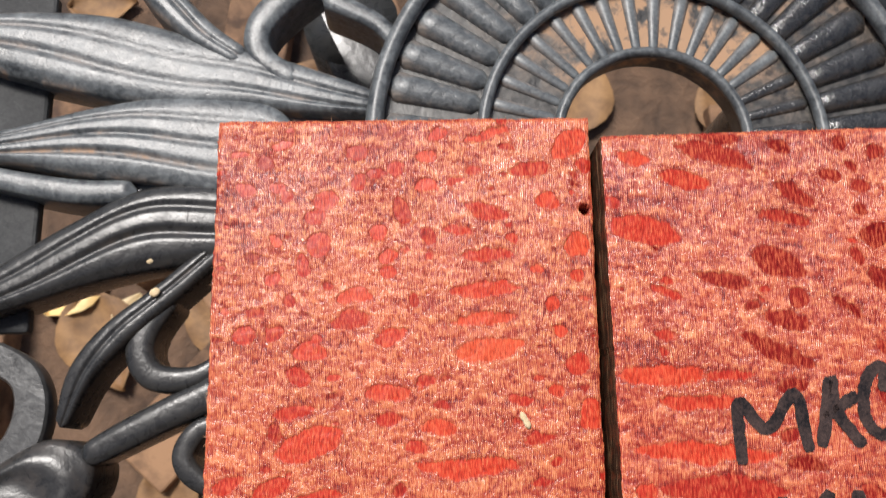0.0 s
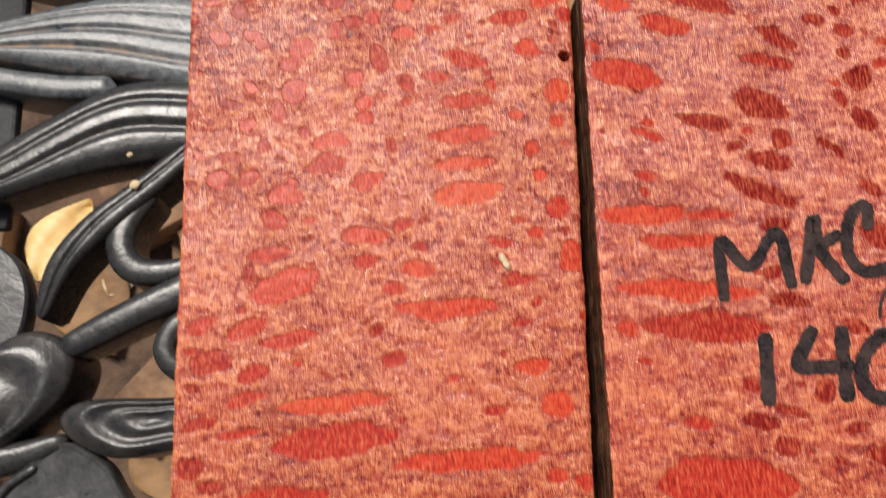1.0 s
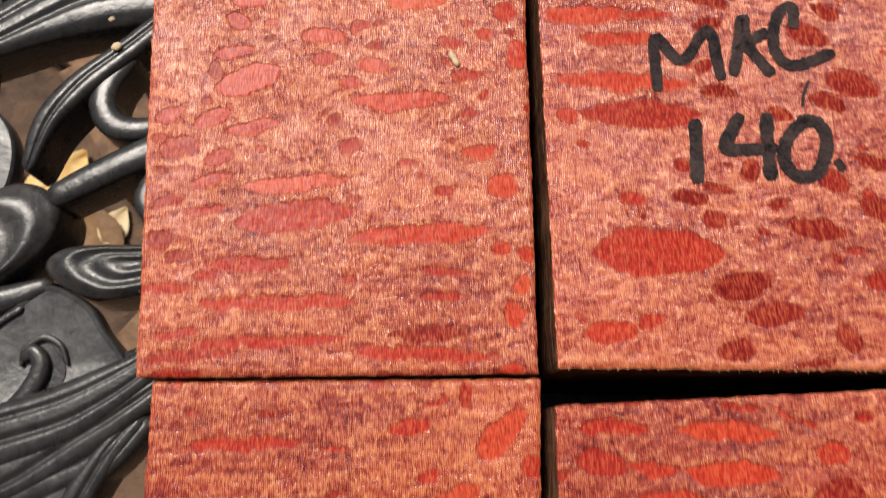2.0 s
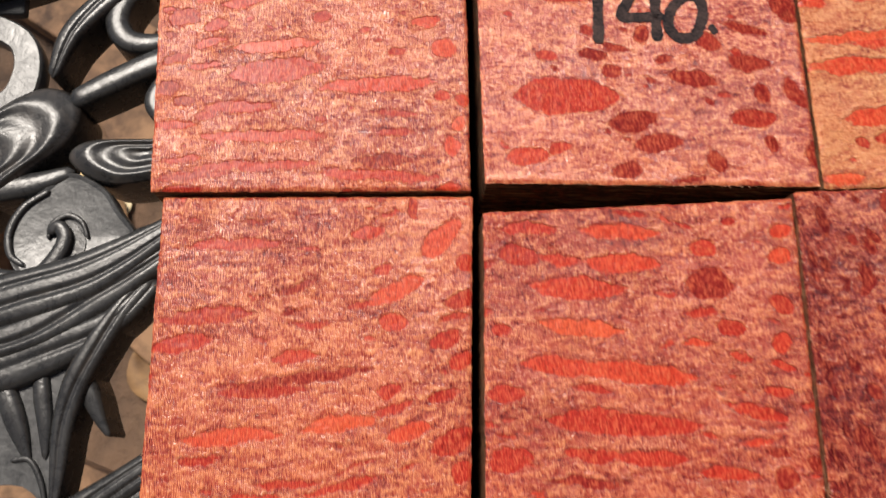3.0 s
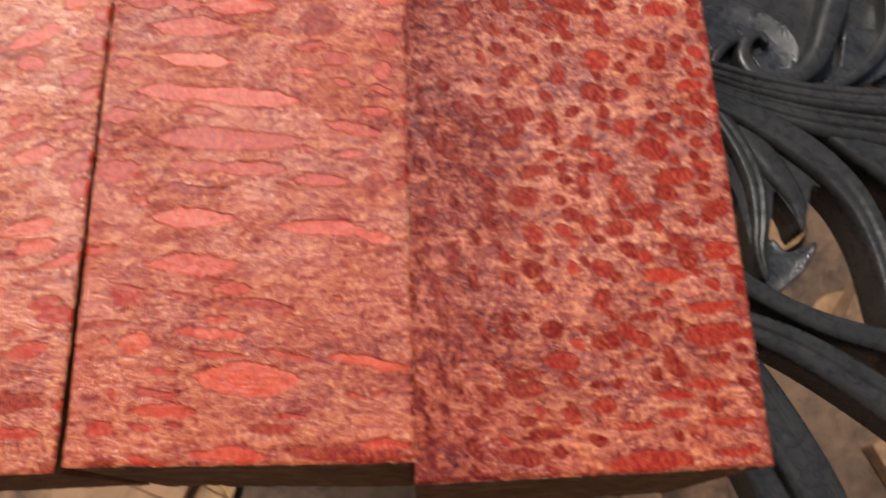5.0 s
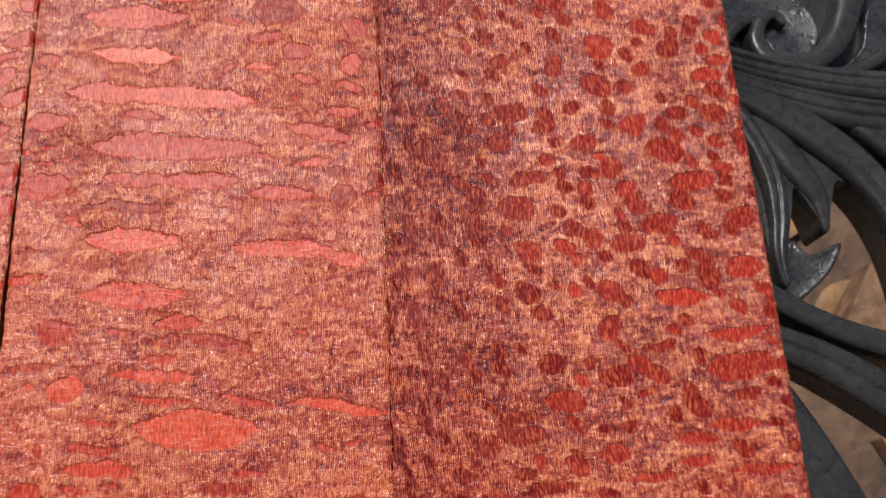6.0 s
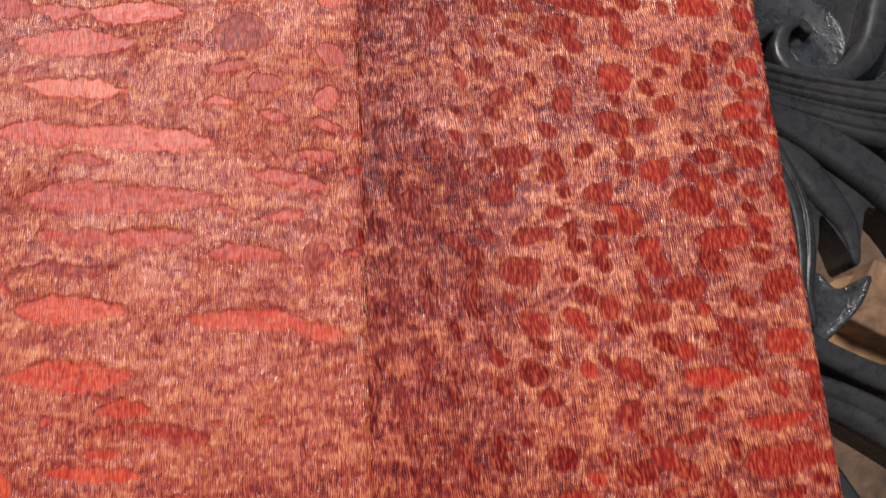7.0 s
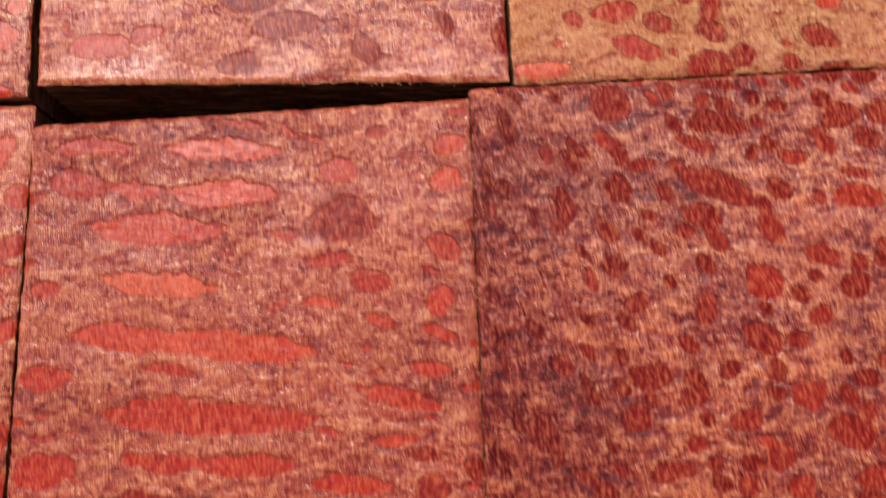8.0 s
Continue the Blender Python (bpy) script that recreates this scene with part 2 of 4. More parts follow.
BOUNCE_PLASTER = plain("bounce_plaster", (0.72, 0.67, 0.60), (0.8, 0.76, 0.69), 0.01, 0.9)
ADDED_ROOF = plain("added_roof_board", (0.10, 0.08, 0.065), (0.16, 0.13, 0.1), 0.01, 0.9)


# ---- mesh helpers ----
def mesh_object(name, verts, faces, mat, parent=None, smooth=False, label=""):
    me = bpy.data.meshes.new(name)
    me.from_pydata(verts, [], faces)
    me.materials.append(mat)
    if smooth:
        me.shade_smooth()
    me.update()
    ob = new(name, me)
    if parent:
        ob.parent = parent
    if label:
        tagged(ob, label)
    return ob


def box(name, lo, hi, mat, parent=None, bevel=0.0):
    bm = bmesh.new()
    bmesh.ops.create_cube(bm, size=1)
    for v in bm.verts:
        for k in range(3):
            v.co[k] = lo[k] + (v.co[k] + 0.5) * (hi[k] - lo[k])
    if bevel:
        bmesh.ops.bevel(bm, geom=bm.edges[:], offset=bevel, segments=2, affect="EDGES", profile=0.5)
    me = bpy.data.meshes.new(name)
    bm.to_mesh(me)
    bm.free()
    me.materials.append(mat)
    ob = new(name, me)
    if parent:
        ob.parent = parent
    return ob


def lattice(rng, x, y, cell):
    """Smooth value noise, 0 to 1, at arrays x, y (mm) with cells of that size."""
    gx, gy = x / cell + 500.0, y / cell + 500.0
    ix, iy = np.floor(gx).astype(int), np.floor(gy).astype(int)
    fx, fy = gx - ix, gy - iy
    fx, fy = fx * fx * (3 - 2 * fx), fy * fy * (3 - 2 * fy)
    table = rng.random((256, 256))
    a, b = table[ix % 256, iy % 256], table[(ix + 1) % 256, iy % 256]
    c, d = table[ix % 256, (iy + 1) % 256], table[(ix + 1) % 256, (iy + 1) % 256]
    return (a * (1 - fx) + b * fx) * (1 - fy) + (c * (1 - fx) + d * fx) * fy


def set_attribute(me, name, values):
    at = me.attributes.new(name, "FLOAT", "POINT")
    at.data.foreach_set("value", np.ascontiguousarray(values, dtype=np.float32))


# ---- the wood blocks ----
def wood_block(corners, top, seed, flecks, sizes, density, mat, label, zone=None, tone=0.5, hole=None, tilt=0.0, flow=None, flare=0.0, side=None):
    """A sawn block. corners: its top face in mm (far left, far right, near right, near left); top: height in mm.
    flecks: (x, y, length, height, degrees, shade) in mm; the rest is filled with random ones of the given size range."""
    rng = np.random.default_rng(seed)
    tl, tr, br, bl = (np.array(c, float) for c in corners)
    nu, nv = int(np.hypot(*(tr - tl)) / 0.62), int(np.hypot(*(tl - bl)) / 0.62)
    u, v = np.meshgrid(np.linspace(0, 1, nu + 1), np.linspace(0, 1, nv + 1))
    px = (tl[0] * (1 - u) + tr[0] * u) * (1 - v) + (bl[0] * (1 - u) + br[0] * u) * v
    py = (tl[1] * (1 - u) + tr[1] * u) * (1 - v) + (bl[1] * (1 - u) + br[1] * u) * v
    wx = px + 2.2 * (lattice(rng, px, py, 7.0) - 0.5) + 1.0 * (lattice(rng, px, py, 2.6) - 0.5)
    wy = py + 1.5 * (lattice(rng, px, py, 6.0) - 0.5) + 0.8 * (lattice(rng, px, py, 2.2) - 0.5)
    sd = np.full(px.shape, -3.0)
    hue = np.full(px.shape, tone)

    def lay(x, y, length, height, angle, shade):
        a, b = length / 2, height / 2
        c, s = math.cos(radians(angle)), math.sin(radians(angle))
        r = max(a, b) + 6
        near = (abs(px - x) < r) & (abs(py - y) < r)
        dx, dy = wx[near] - x, wy[near] - y
        point = min(1.0, max(0.0, (length / height - 1.6) / 2))
        e = (abs((dx * c + dy * s) / a) ** 2.3 + abs((dy * c - dx * s) / b) ** (1.9 - 0.75 * point)) ** 0.5
        d = np.clip((1 - e) * b, -3, 3)
        old = sd[near]
        hue[near] = np.where(d > np.maximum(old, -1.6), shade, hue[near])
        sd[near] = np.maximum(old, d)

    for x, y, length, height, angle, shade in flecks:
        lay(x, y, length * 1.06, height * 1.12, angle, float(np.clip(rng.normal(shade, 0.07), 0, 1)))
    placed = [(f[0], f[1], max(f[2], 4) / 2) for f in flecks]
    xs, ys = px.min(), py.min()
    area = (px.max() - xs) * (py.max() - ys)
    for _ in range(int(area * density)):
        x, y = xs + rng.random() * (px.max() - xs), ys + rng.random() * (py.max() - ys)
        length = sizes[0] + (sizes[1] - sizes[0]) * rng.random() ** 2
        height = length * rng.uniform(sizes[2], sizes[3])
        angle = rng.normal(0, 9) + sizes[4]
        if flow:
            angle, length, height = flow(x, y, angle, length, height)
        if any((x - q[0]) ** 2 / (q[2] + length / 2 + 0.6) ** 2 + (y - q[1]) ** 2 / (q[2] * 0.35 + height / 2 + 0.7) ** 2 < 1 for q in placed):
            continue
        placed.append((x, y, length / 2))
        lay(x, y, length, height, angle, float(np.clip(rng.normal(tone - 0.05, 0.17), 0, 1)))

    # rough-sawn relief, chamfered and slightly chipped edges
    pz = top + tilt * (px - tl[0]) + 0.10 * (lattice(rng, px, py, 1.7) - 0.5) + 0.3 * (lattice(rng, px, py, 28.0) - 0.5)
    ex, ey = px.copy(), py.copy()
    for k, drop in ((0, 0.55), (1, 0.12)):
        for sl in (np.s_[k, k:-1 - k or None], np.s_[-1 - k, k:-1 - k or None], np.s_[k:-1 - k or None, k], np.s_[k:-1 - k or None, -1 - k]):
            pz[sl] -= drop
    rough = 0.35 * (lattice(rng, px, py, 1.1) - 0.5) + 0.3 * (lattice(rng, px, py, 6.0) - 0.5)
    ey[0] += rough[0]
    ey[-1] += rough[-1]
    ex[:, 0] += rough[:, 0]
    ex[:, -1] += rough[:, -1]
    if hole:
        r = np.hypot(px - hole[0], py - hole[1])
        pz -= np.clip((hole[2] - r) / 0.35, 0, 1) * 30.0
    n = px.size
    co = np.column_stack((ex.ravel(), ey.ravel(), pz.ravel())) / 1000
    idx = np.arange(n).reshape(px.shape)
    quads = np.column_stack((idx[:-1, :-1].ravel(), idx[1:, :-1].ravel(), idx[1:, 1:].ravel(), idx[:-1, 1:].ravel()))
    origin = co.mean(0) * (1, 1, 0)
    base = new("wood_block")
    base.location = origin
    tagged(base, label, "wood block", "wood blocks on the table")
    me = bpy.data.meshes.new("sawn_face")
    me.from_pydata((co - origin).tolist(), [], quads.tolist())
    me.materials.append(mat)
    me.shade_smooth()
    zones = np.zeros(n) if zone is None else zone(px, py).ravel()
    set_attribute(me, "fleck", sd.ravel())
    set_attribute(me, "tone", hue.ravel())
    # The hole is also coloured dark, for the shade down inside it.
    if hole:
        zones = zones + 5.0 * (r.ravel() < hole[2])
    set_attribute(me, "zone", zones)
    face = new("sawn_face", me)
    face.parent = base
    # four sides and the underside
    loop = np.concatenate((idx[0, :], idx[1:, -1], idx[-1, -2::-1], idx[-2:0:-1, 0]))[::3]
    ring = co[loop] - origin
    near = np.clip(1 - (ring[:, 1] - ring[:, 1].min()) / 0.006, 0, 1)[:, None]
    levels = [ring + (0, 0, -0.0002), ring * (1, 1, 0) - near * (0, flare / 3000, 0) + (0, 0, top / 1500), ring * (1, 1, 0) - near * (0, flare / 1000, 0) + (0, 0, 0.0042)]
    k = len(ring)
    vs = np.vstack(levels).tolist()
    fs = [(a * k + i, a * k + (i + 1) % k, (a + 1) * k + (i + 1) % k, (a + 1) * k + i) for a in range(2) for i in range(k)]
    fs.append(tuple(range(2 * k, 3 * k)))
    mesh_object("sawn_sides", vs, fs, side or SIDE, base, label="side grain darkened for the shade of the gap" if side else "brown rough-sawn side grain")
    return base


FLECKS = {}


def fleck_row(block, shade, row):
    """The large ray flecks of one face: x, y, length, height in mm and degrees, all of one shade (0 deep red, 1 orange)."""
    FLECKS.setdefault(block, []).extend((*f, shade) for f in row)


fleck_row('A', 0.38, [(48.3, 65.1, 4.6, 7.0, 4), (7.8, -10.4, 9.4, 5.0, 12), (3.8, -34.7, 7.7, 4.8, 4), (73.7, -43.9, 13.7, 1.8, -1), (72.5, -50.5, 13.0, 2.3, 0), (69.7, -59.5, 18.0, 3.5, -1), (12.0, -62.9, 18.8, 2.7, 4), (66.5, -63.8, 34.5, 2.8, -3), (9.1, -67.5, 12.4, 2.9, 4), (59.3, -68.7, 7.6, 2.0, 3)])
fleck_row('A', 0.5, [(81.2, 76.7, 10.8, 4.1, 8), (61.4, 73.6, 5.8, 1.9, 3), (46.8, 76.6, 4.3, 3.5, 19), (36.5, 81.0, 5.3, 3.5, 16), (37.1, 73.2, 3.6, 4.1, -2), (28.5, 68.1, 6.4, 4.9, 2), (25.7, 64.2, 5.1, 3.3, -10), (26.8, 57.0, 7.1, 6.0, 6), (54.5, 58.2, 4.2, 3.6, -1), (70.2, 64.7, 11.1, 4.0, -13), (62.4, 59.8, 7.2, 2.1, -1), (69.3, 53.3, 12.9, 3.0, 3), (21.6, 51.6, 3.5, 5.4, 3), (14.2, 48.0, 4.2, 3.0, 15), (28.2, 46.3, 2.8, 2.0, 4), (12.2, 78.4, 4.3, 3.5, 5), (15.2, 72.1, 4.3, 3.0, 3), (34.3, 37.2, 9.9, 3.7, 5)])
fleck_row('A', 0.5, [(18.1, 42.1, 2.8, 2.8, 6), (50.6, 41.8, 2.8, 3.5, -2), (10.5, 38.6, 4.2, 2.5, 4), (14.8, 33.7, 4.1, 3.0, 3), (21.8, 22.9, 5.7, 3.9, -31), (53.0, 21.8, 4.9, 2.7, 4), (44.0, 13.1, 7.6, 2.7, 6), (21.4, 14.6, 10.3, 2.9, 5), (16.4, 9.9, 4.1, 4.1, 15), (76.1, 16.4, 6.3, 2.3, -1), (79.6, 7.5, 8.3, 2.3, 3), (50.2, 5.2, 4.8, 2.7, -1), (6.4, -1.6, 7.7, 2.9, 21), (16.5, -3.2, 9.0, 3.6, 18), (27.0, -5.8, 13.5, 3.1, 8), (50.5, -11.1, 5.8, 3.7, 21), (80.6, -3.1, 5.6, 1.7, 4), (16.9, -13.4, 7.5, 3.6, 15)])
fleck_row('A', 0.5, [(15.8, -19.4, 9.9, 2.7, 13), (5.8, -24.8, 7.9, 2.9, 14), (36.5, -29.3, 29.6, 6.7, 5), (14.4, -27.3, 9.1, 1.9, 8), (24.3, -41.0, 21.3, 3.1, 4), (15.1, -44.1, 6.4, 2.4, 11), (6.0, -47.1, 12.1, 2.3, 2), (31.9, -50.7, 37.1, 3.6, 0), (30.9, -60.2, 39.2, 2.5, 1), (8.7, -58.0, 12.6, 1.7, 6)])
fleck_row('A', 0.8, [(70.7, 85.8, 12.4, 2.3, 16), (91.3, 82.9, 10.1, 6.0, 39), (86.0, 67.6, 5.9, 4.4, -8), (54.0, 72.0, 5.1, 3.1, 23), (54.7, 80.1, 5.3, 3.2, 17), (41.6, 59.4, 4.3, 4.2, 4), (93.3, 56.0, 5.8, 6.1, -1), (92.3, 47.2, 3.5, 3.0, -7), (82.1, 49.8, 4.5, 2.1, 12), (44.1, 53.3, 3.7, 3.3, 13), (44.6, 49.2, 3.9, 3.3, 10), (14.8, 58.0, 2.8, 2.7, 6), (68.5, 44.5, 15.8, 3.5, 2), (68.3, 37.3, 15.7, 2.8, 4), (69.3, 29.4, 17.9, 5.2, 7), (35.6, 42.9, 8.5, 3.5, 2), (24.4, 29.2, 7.6, 4.2, 5), (43.5, 32.8, 7.2, 3.1, 9)])
fleck_row('A', 0.8, [(43.8, 19.0, 11.4, 3.3, 4), (24.3, 6.7, 16.4, 6.1, 20), (56.0, 10.3, 8.5, 3.5, 5), (62.2, 0.7, 26.0, 4.0, 1), (84.7, 19.0, 4.1, 3.0, 11), (85.3, 40.9, 3.6, 3.2, 9), (87.9, 33.8, 3.7, 3.7, 14), (91.2, 25.4, 5.9, 4.3, 30), (93.4, 13.3, 6.6, 7.4, 12), (83.0, -13.4, 8.3, 3.4, 7), (35.6, -20.9, 25.9, 4.1, 5), (88.0, -22.8, 8.1, 5.5, 4), (67.0, -34.6, 33.0, 4.5, 2), (92.9, -40.5, 3.4, 4.5, 7), (92.8, -47.8, 3.7, 4.4, 3), (89.9, -54.7, 5.3, 5.2, 13), (88.7, -68.9, 6.6, 3.5, 11)])
fleck_row('B', 0.16, [(128.7, 77.9, 19.4, 5.1, -18), (130.3, 82.6, 9.6, 2.9, -2), (145.8, 79.8, 6.4, 3.2, -30), (161.2, 81.0, 3.7, 3.5, -8), (158.6, 71.8, 5.2, 2.8, -18), (163.7, 74.5, 4.8, 2.2, -30), (170.6, 78.3, 3.9, 3.8, 10), (148.8, 67.3, 9.5, 4.0, -30), (145.4, 61.0, 12.4, 3.1, -16), (142.2, 49.2, 14.5, 6.5, -19), (127.8, 45.0, 11.9, 3.5, -15), (165.5, 69.0, 5.1, 2.8, -9), (164.7, 63.0, 3.6, 2.4, -8), (168.0, 56.3, 6.6, 6.8, -28), (163.6, 50.0, 4.8, 2.7, -50), (167.8, 44.4, 5.5, 4.4, -33), (146.2, 40.0, 4.3, 5.2, 8), (134.2, 38.4, 3.5, 2.6, 0)])
fleck_row('B', 0.16, [(142.9, 34.3, 12.1, 4.3, -18), (159.2, 37.4, 12.2, 2.0, -31), (139.9, 26.9, 18.2, 4.8, -24), (166.7, 27.1, 5.4, 2.6, -34), (144.1, -0.5, 8.9, 2.8, -5), (158.8, -6.8, 6.9, 3.4, -13), (149.0, -21.2, 5.4, 5.4, -15), (167.8, 14.5, 10.1, 5.3, -22), (142.9, 18.5, 7.1, 3.0, 6), (139.9, 6.3, 4.8, 2.9, -1), (173.0, 21.6, 7.4, 3.6, -24), (176.6, 29.6, 9.7, 5.2, -24), (178.3, 0.9, 13.1, 5.9, -13), (171.0, -4.0, 8.5, 3.9, -20), (169.7, -24.3, 7.6, 4.7, -34), (140.5, -25.1, 8.3, 2.1, -20), (134.1, -28.1, 7.9, 3.8, -6), (139.3, -33.2, 6.0, 3.7, -14)])
fleck_row('B', 0.16, [(164.3, -36.6, 15.4, 4.5, -13), (144.5, -50.0, 13.3, 5.6, 7), (151.4, -57.4, 13.1, 5.6, 4), (141.4, -65.9, 9.0, 4.4, -1), (161.1, -68.8, 11.7, 1.7, 4), (168.7, -64.0, 6.6, 4.2, -51), (154.7, -30.4, 5.5, 1.9, 5), (182.2, -20.4, 14.8, 3.0, -18), (181.3, -32.1, 13.0, 4.6, -10), (185.4, -42.1, 4.5, 5.8, 13), (181.0, -50.0, 12.2, 5.3, -3), (185.8, -58.5, 6.5, 3.7, -51), (195.6, -42.2, 10.3, 4.5, -65), (194.7, -14.0, 9.1, 6.6, -47), (198.4, -62.7, 7.3, 2.8, -75)])
fleck_row('B', 0.5, [(120.6, 71.2, 14.3, 4.3, -11), (101.2, 65.9, 4.1, 3.1, -34), (113.5, 41.7, 8.1, 2.1, -22), (112.9, 31.5, 5.6, 2.0, 3), (126.4, 20.9, 12.4, 1.9, -1), (123.7, -6.0, 30.6, 6.8, -2), (105.0, -5.9, 5.4, 3.6, -4), (120.2, -27.9, 6.6, 2.5, -6), (124.3, -41.5, 31.4, 10.4, -3), (121.0, -58.2, 6.5, 3.0, 4)])
fleck_row('B', 0.8, [(107.1, 77.3, 8.1, 3.4, -9), (109.2, 58.1, 18.2, 6.9, -16), (110.3, 21.5, 20.0, 4.9, 1), (119.1, 14.8, 18.8, 3.5, -2), (119.6, 3.0, 33.6, 4.0, -2), (111.5, -60.2, 12.2, 4.9, 4)])
fleck_row('C', 0.16, [(238.5, -38.9, 6.8, 4.3, -19), (238.7, -47.2, 4.1, 4.2, -31), (242.7, -57.5, 3.8, 6.1, 0), (238.5, -53.8, 3.8, 5.0, -17), (242.9, -70.5, 8.4, 6.0, -1), (239.4, -70.8, 4.3, 4.6, 7), (249.2, -68.2, 5.1, 4.3, 12), (243.0, -63.2, 6.8, 3.9, -31), (259.4, -70.2, 3.7, 3.9, 8), (266.8, -64.5, 7.6, 4.4, -23), (232.2, -60.4, 6.5, 3.9, -25), (268.3, -71.9, 7.4, 2.6, 2)])
fleck_row('C', 0.5, [(222.2, -57.5, 8.7, 4.5, 3), (226.6, -66.0, 10.3, 4.5, -16), (247.6, -15.4, 6.3, 5.3, 20)])
fleck_row('C', 0.8, [(215.0, -24.1, 33.8, 3.0, 5), (222.4, -26.3, 13.7, 2.6, 2), (215.6, -33.7, 33.0, 5.1, 2), (219.0, -50.3, 21.2, 4.9, 3), (205.0, -69.7, 13.2, 3.1, 1), (220.9, -9.4, 13.8, 3.5, 1)])
fleck_row('D', 0.16, [(162.9, -100.6, 12.9, 8.4, -3), (177.2, -149.2, 5.7, 2.6, -8), (178.1, -155.6, 5.7, 5.4, -13), (187.1, -151.6, 4.6, 3.7, -48), (123.5, -154.9, 19.7, 2.4, -2), (169.2, -233.8, 34.8, 3.9, -5), (148.9, -226.3, 12.1, 3.0, -5), (102.8, -233.1, 8.9, 2.3, -6)])
fleck_row('D', 0.5, [(110.2, -82.5, 17.6, 3.0, 0), (108.0, -90.3, 11.0, 5.2, -15), (120.3, -92.1, 11.8, 2.9, -8), (162.1, -90.2, 8.3, 4.4, 6), (159.8, -108.8, 10.4, 2.6, -3), (167.9, -113.3, 7.1, 4.0, -12), (182.3, -107.4, 6.4, 4.7, -3), (181.5, -118.3, 4.7, 5.1, -10), (170.0, -82.1, 4.8, 2.5, 5), (168.7, -121.8, 7.1, 2.3, -16), (101.0, -112.4, 5.2, 3.5, -9), (102.2, -130.1, 9.5, 4.5, 1), (126.8, -129.6, 10.8, 2.5, -6), (134.4, -139.4, 42.7, 6.4, -6), (173.2, -137.7, 17.6, 3.2, -17), (179.1, -132.3, 10.3, 2.9, -9), (180.6, -124.7, 5.9, 2.1, -20), (102.0, -148.4, 12.1, 4.9, 0)])
fleck_row('D', 0.5, [(125.6, -147.6, 15.6, 3.7, -7), (142.1, -149.7, 19.9, 4.1, -1), (108.0, -186.4, 9.2, 5.4, 0), (136.4, -186.2, 11.8, 3.4, 0), (132.6, -194.6, 7.3, 2.2, -3), (152.8, -222.4, 8.3, 1.6, -3), (104.3, -214.6, 1.8, 2.8, -3), (101.5, -224.3, 7.5, 3.9, 3), (179.8, -231.6, 13.8, 2.1, -6)])
fleck_row('D', 0.8, [(137.9, -84.2, 23.6, 4.0, -2), (138.4, -93.3, 22.3, 5.4, -3), (124.0, -100.6, 28.0, 6.0, -6), (124.3, -111.7, 24.9, 4.2, -7), (157.3, -117.9, 9.2, 2.1, -4), (184.5, -85.9, 5.4, 3.5, 4), (184.4, -93.0, 5.9, 4.2, -2), (117.4, -122.5, 20.5, 5.1, -7), (139.6, -125.5, 33.1, 5.2, -7), (125.1, -164.1, 22.4, 5.2, -4), (163.2, -168.7, 27.1, 4.3, -6), (178.3, -171.9, 13.8, 3.3, -14), (125.9, -178.2, 25.0, 5.3, -3), (130.2, -198.8, 19.5, 2.8, -4), (110.6, -200.4, 7.8, 5.4, 1), (141.4, -212.1, 29.0, 8.0, -5), (175.9, -208.9, 23.4, 2.4, -8), (118.8, -219.9, 17.1, 4.0, -2)])
fleck_row('D', 0.8, [(137.7, -232.7, 19.6, 3.9, -5)])
fleck_row('E', 0.2, [(219.1, -78.2, 8.5, 6.3, -38), (242.1, -84.1, 12.4, 4.2, -8), (236.9, -88.0, 9.3, 2.9, -22), (219.9, -89.1, 4.0, 6.1, 25), (224.9, -92.0, 6.0, 3.1, 9), (240.9, -97.6, 16.1, 5.3, -25), (236.8, -103.8, 7.5, 4.3, -26), (257.9, -91.6, 6.6, 3.0, -2), (268.2, -83.3, 9.7, 5.5, 5), (273.2, -88.2, 6.4, 3.7, 3), (270.2, -95.5, 8.3, 2.4, -15), (252.2, -89.2, 4.2, 3.6, 5), (258.8, -75.1, 4.2, 3.1, -11), (242.7, -75.1, 10.8, 2.0, -2), (251.6, -106.8, 5.2, 5.9, 18), (208.8, -103.4, 3.3, 6.0, -47), (247.9, -118.1, 7.2, 5.1, -21), (246.1, -129.5, 8.9, 5.2, -33)])
fleck_row('E', 0.2, [(221.4, -121.5, 3.5, 4.1, -43), (235.1, -122.4, 5.1, 5.3, -9), (222.6, -136.0, 7.9, 5.1, 1), (231.0, -140.3, 6.2, 3.6, 2), (219.2, -143.6, 5.2, 4.2, -36), (241.2, -145.2, 5.8, 4.0, 24), (246.8, -152.3, 5.7, 5.4, -14), (229.8, -149.3, 4.7, 3.0, 10), (225.4, -154.8, 9.1, 4.3, 8), (239.7, -157.9, 3.8, 4.3, -3), (210.6, -139.1, 3.4, 2.9, -3), (205.4, -133.3, 3.4, 4.0, -3), (199.8, -145.8, 4.1, 6.6, 13), (208.8, -154.8, 6.3, 2.1, -34), (267.0, -138.7, 4.3, 2.9, -9), (239.7, -135.4, 3.5, 4.5, -22), (222.6, -162.8, 7.8, 6.1, -4), (257.5, -167.8, 8.1, 4.8, 6)])
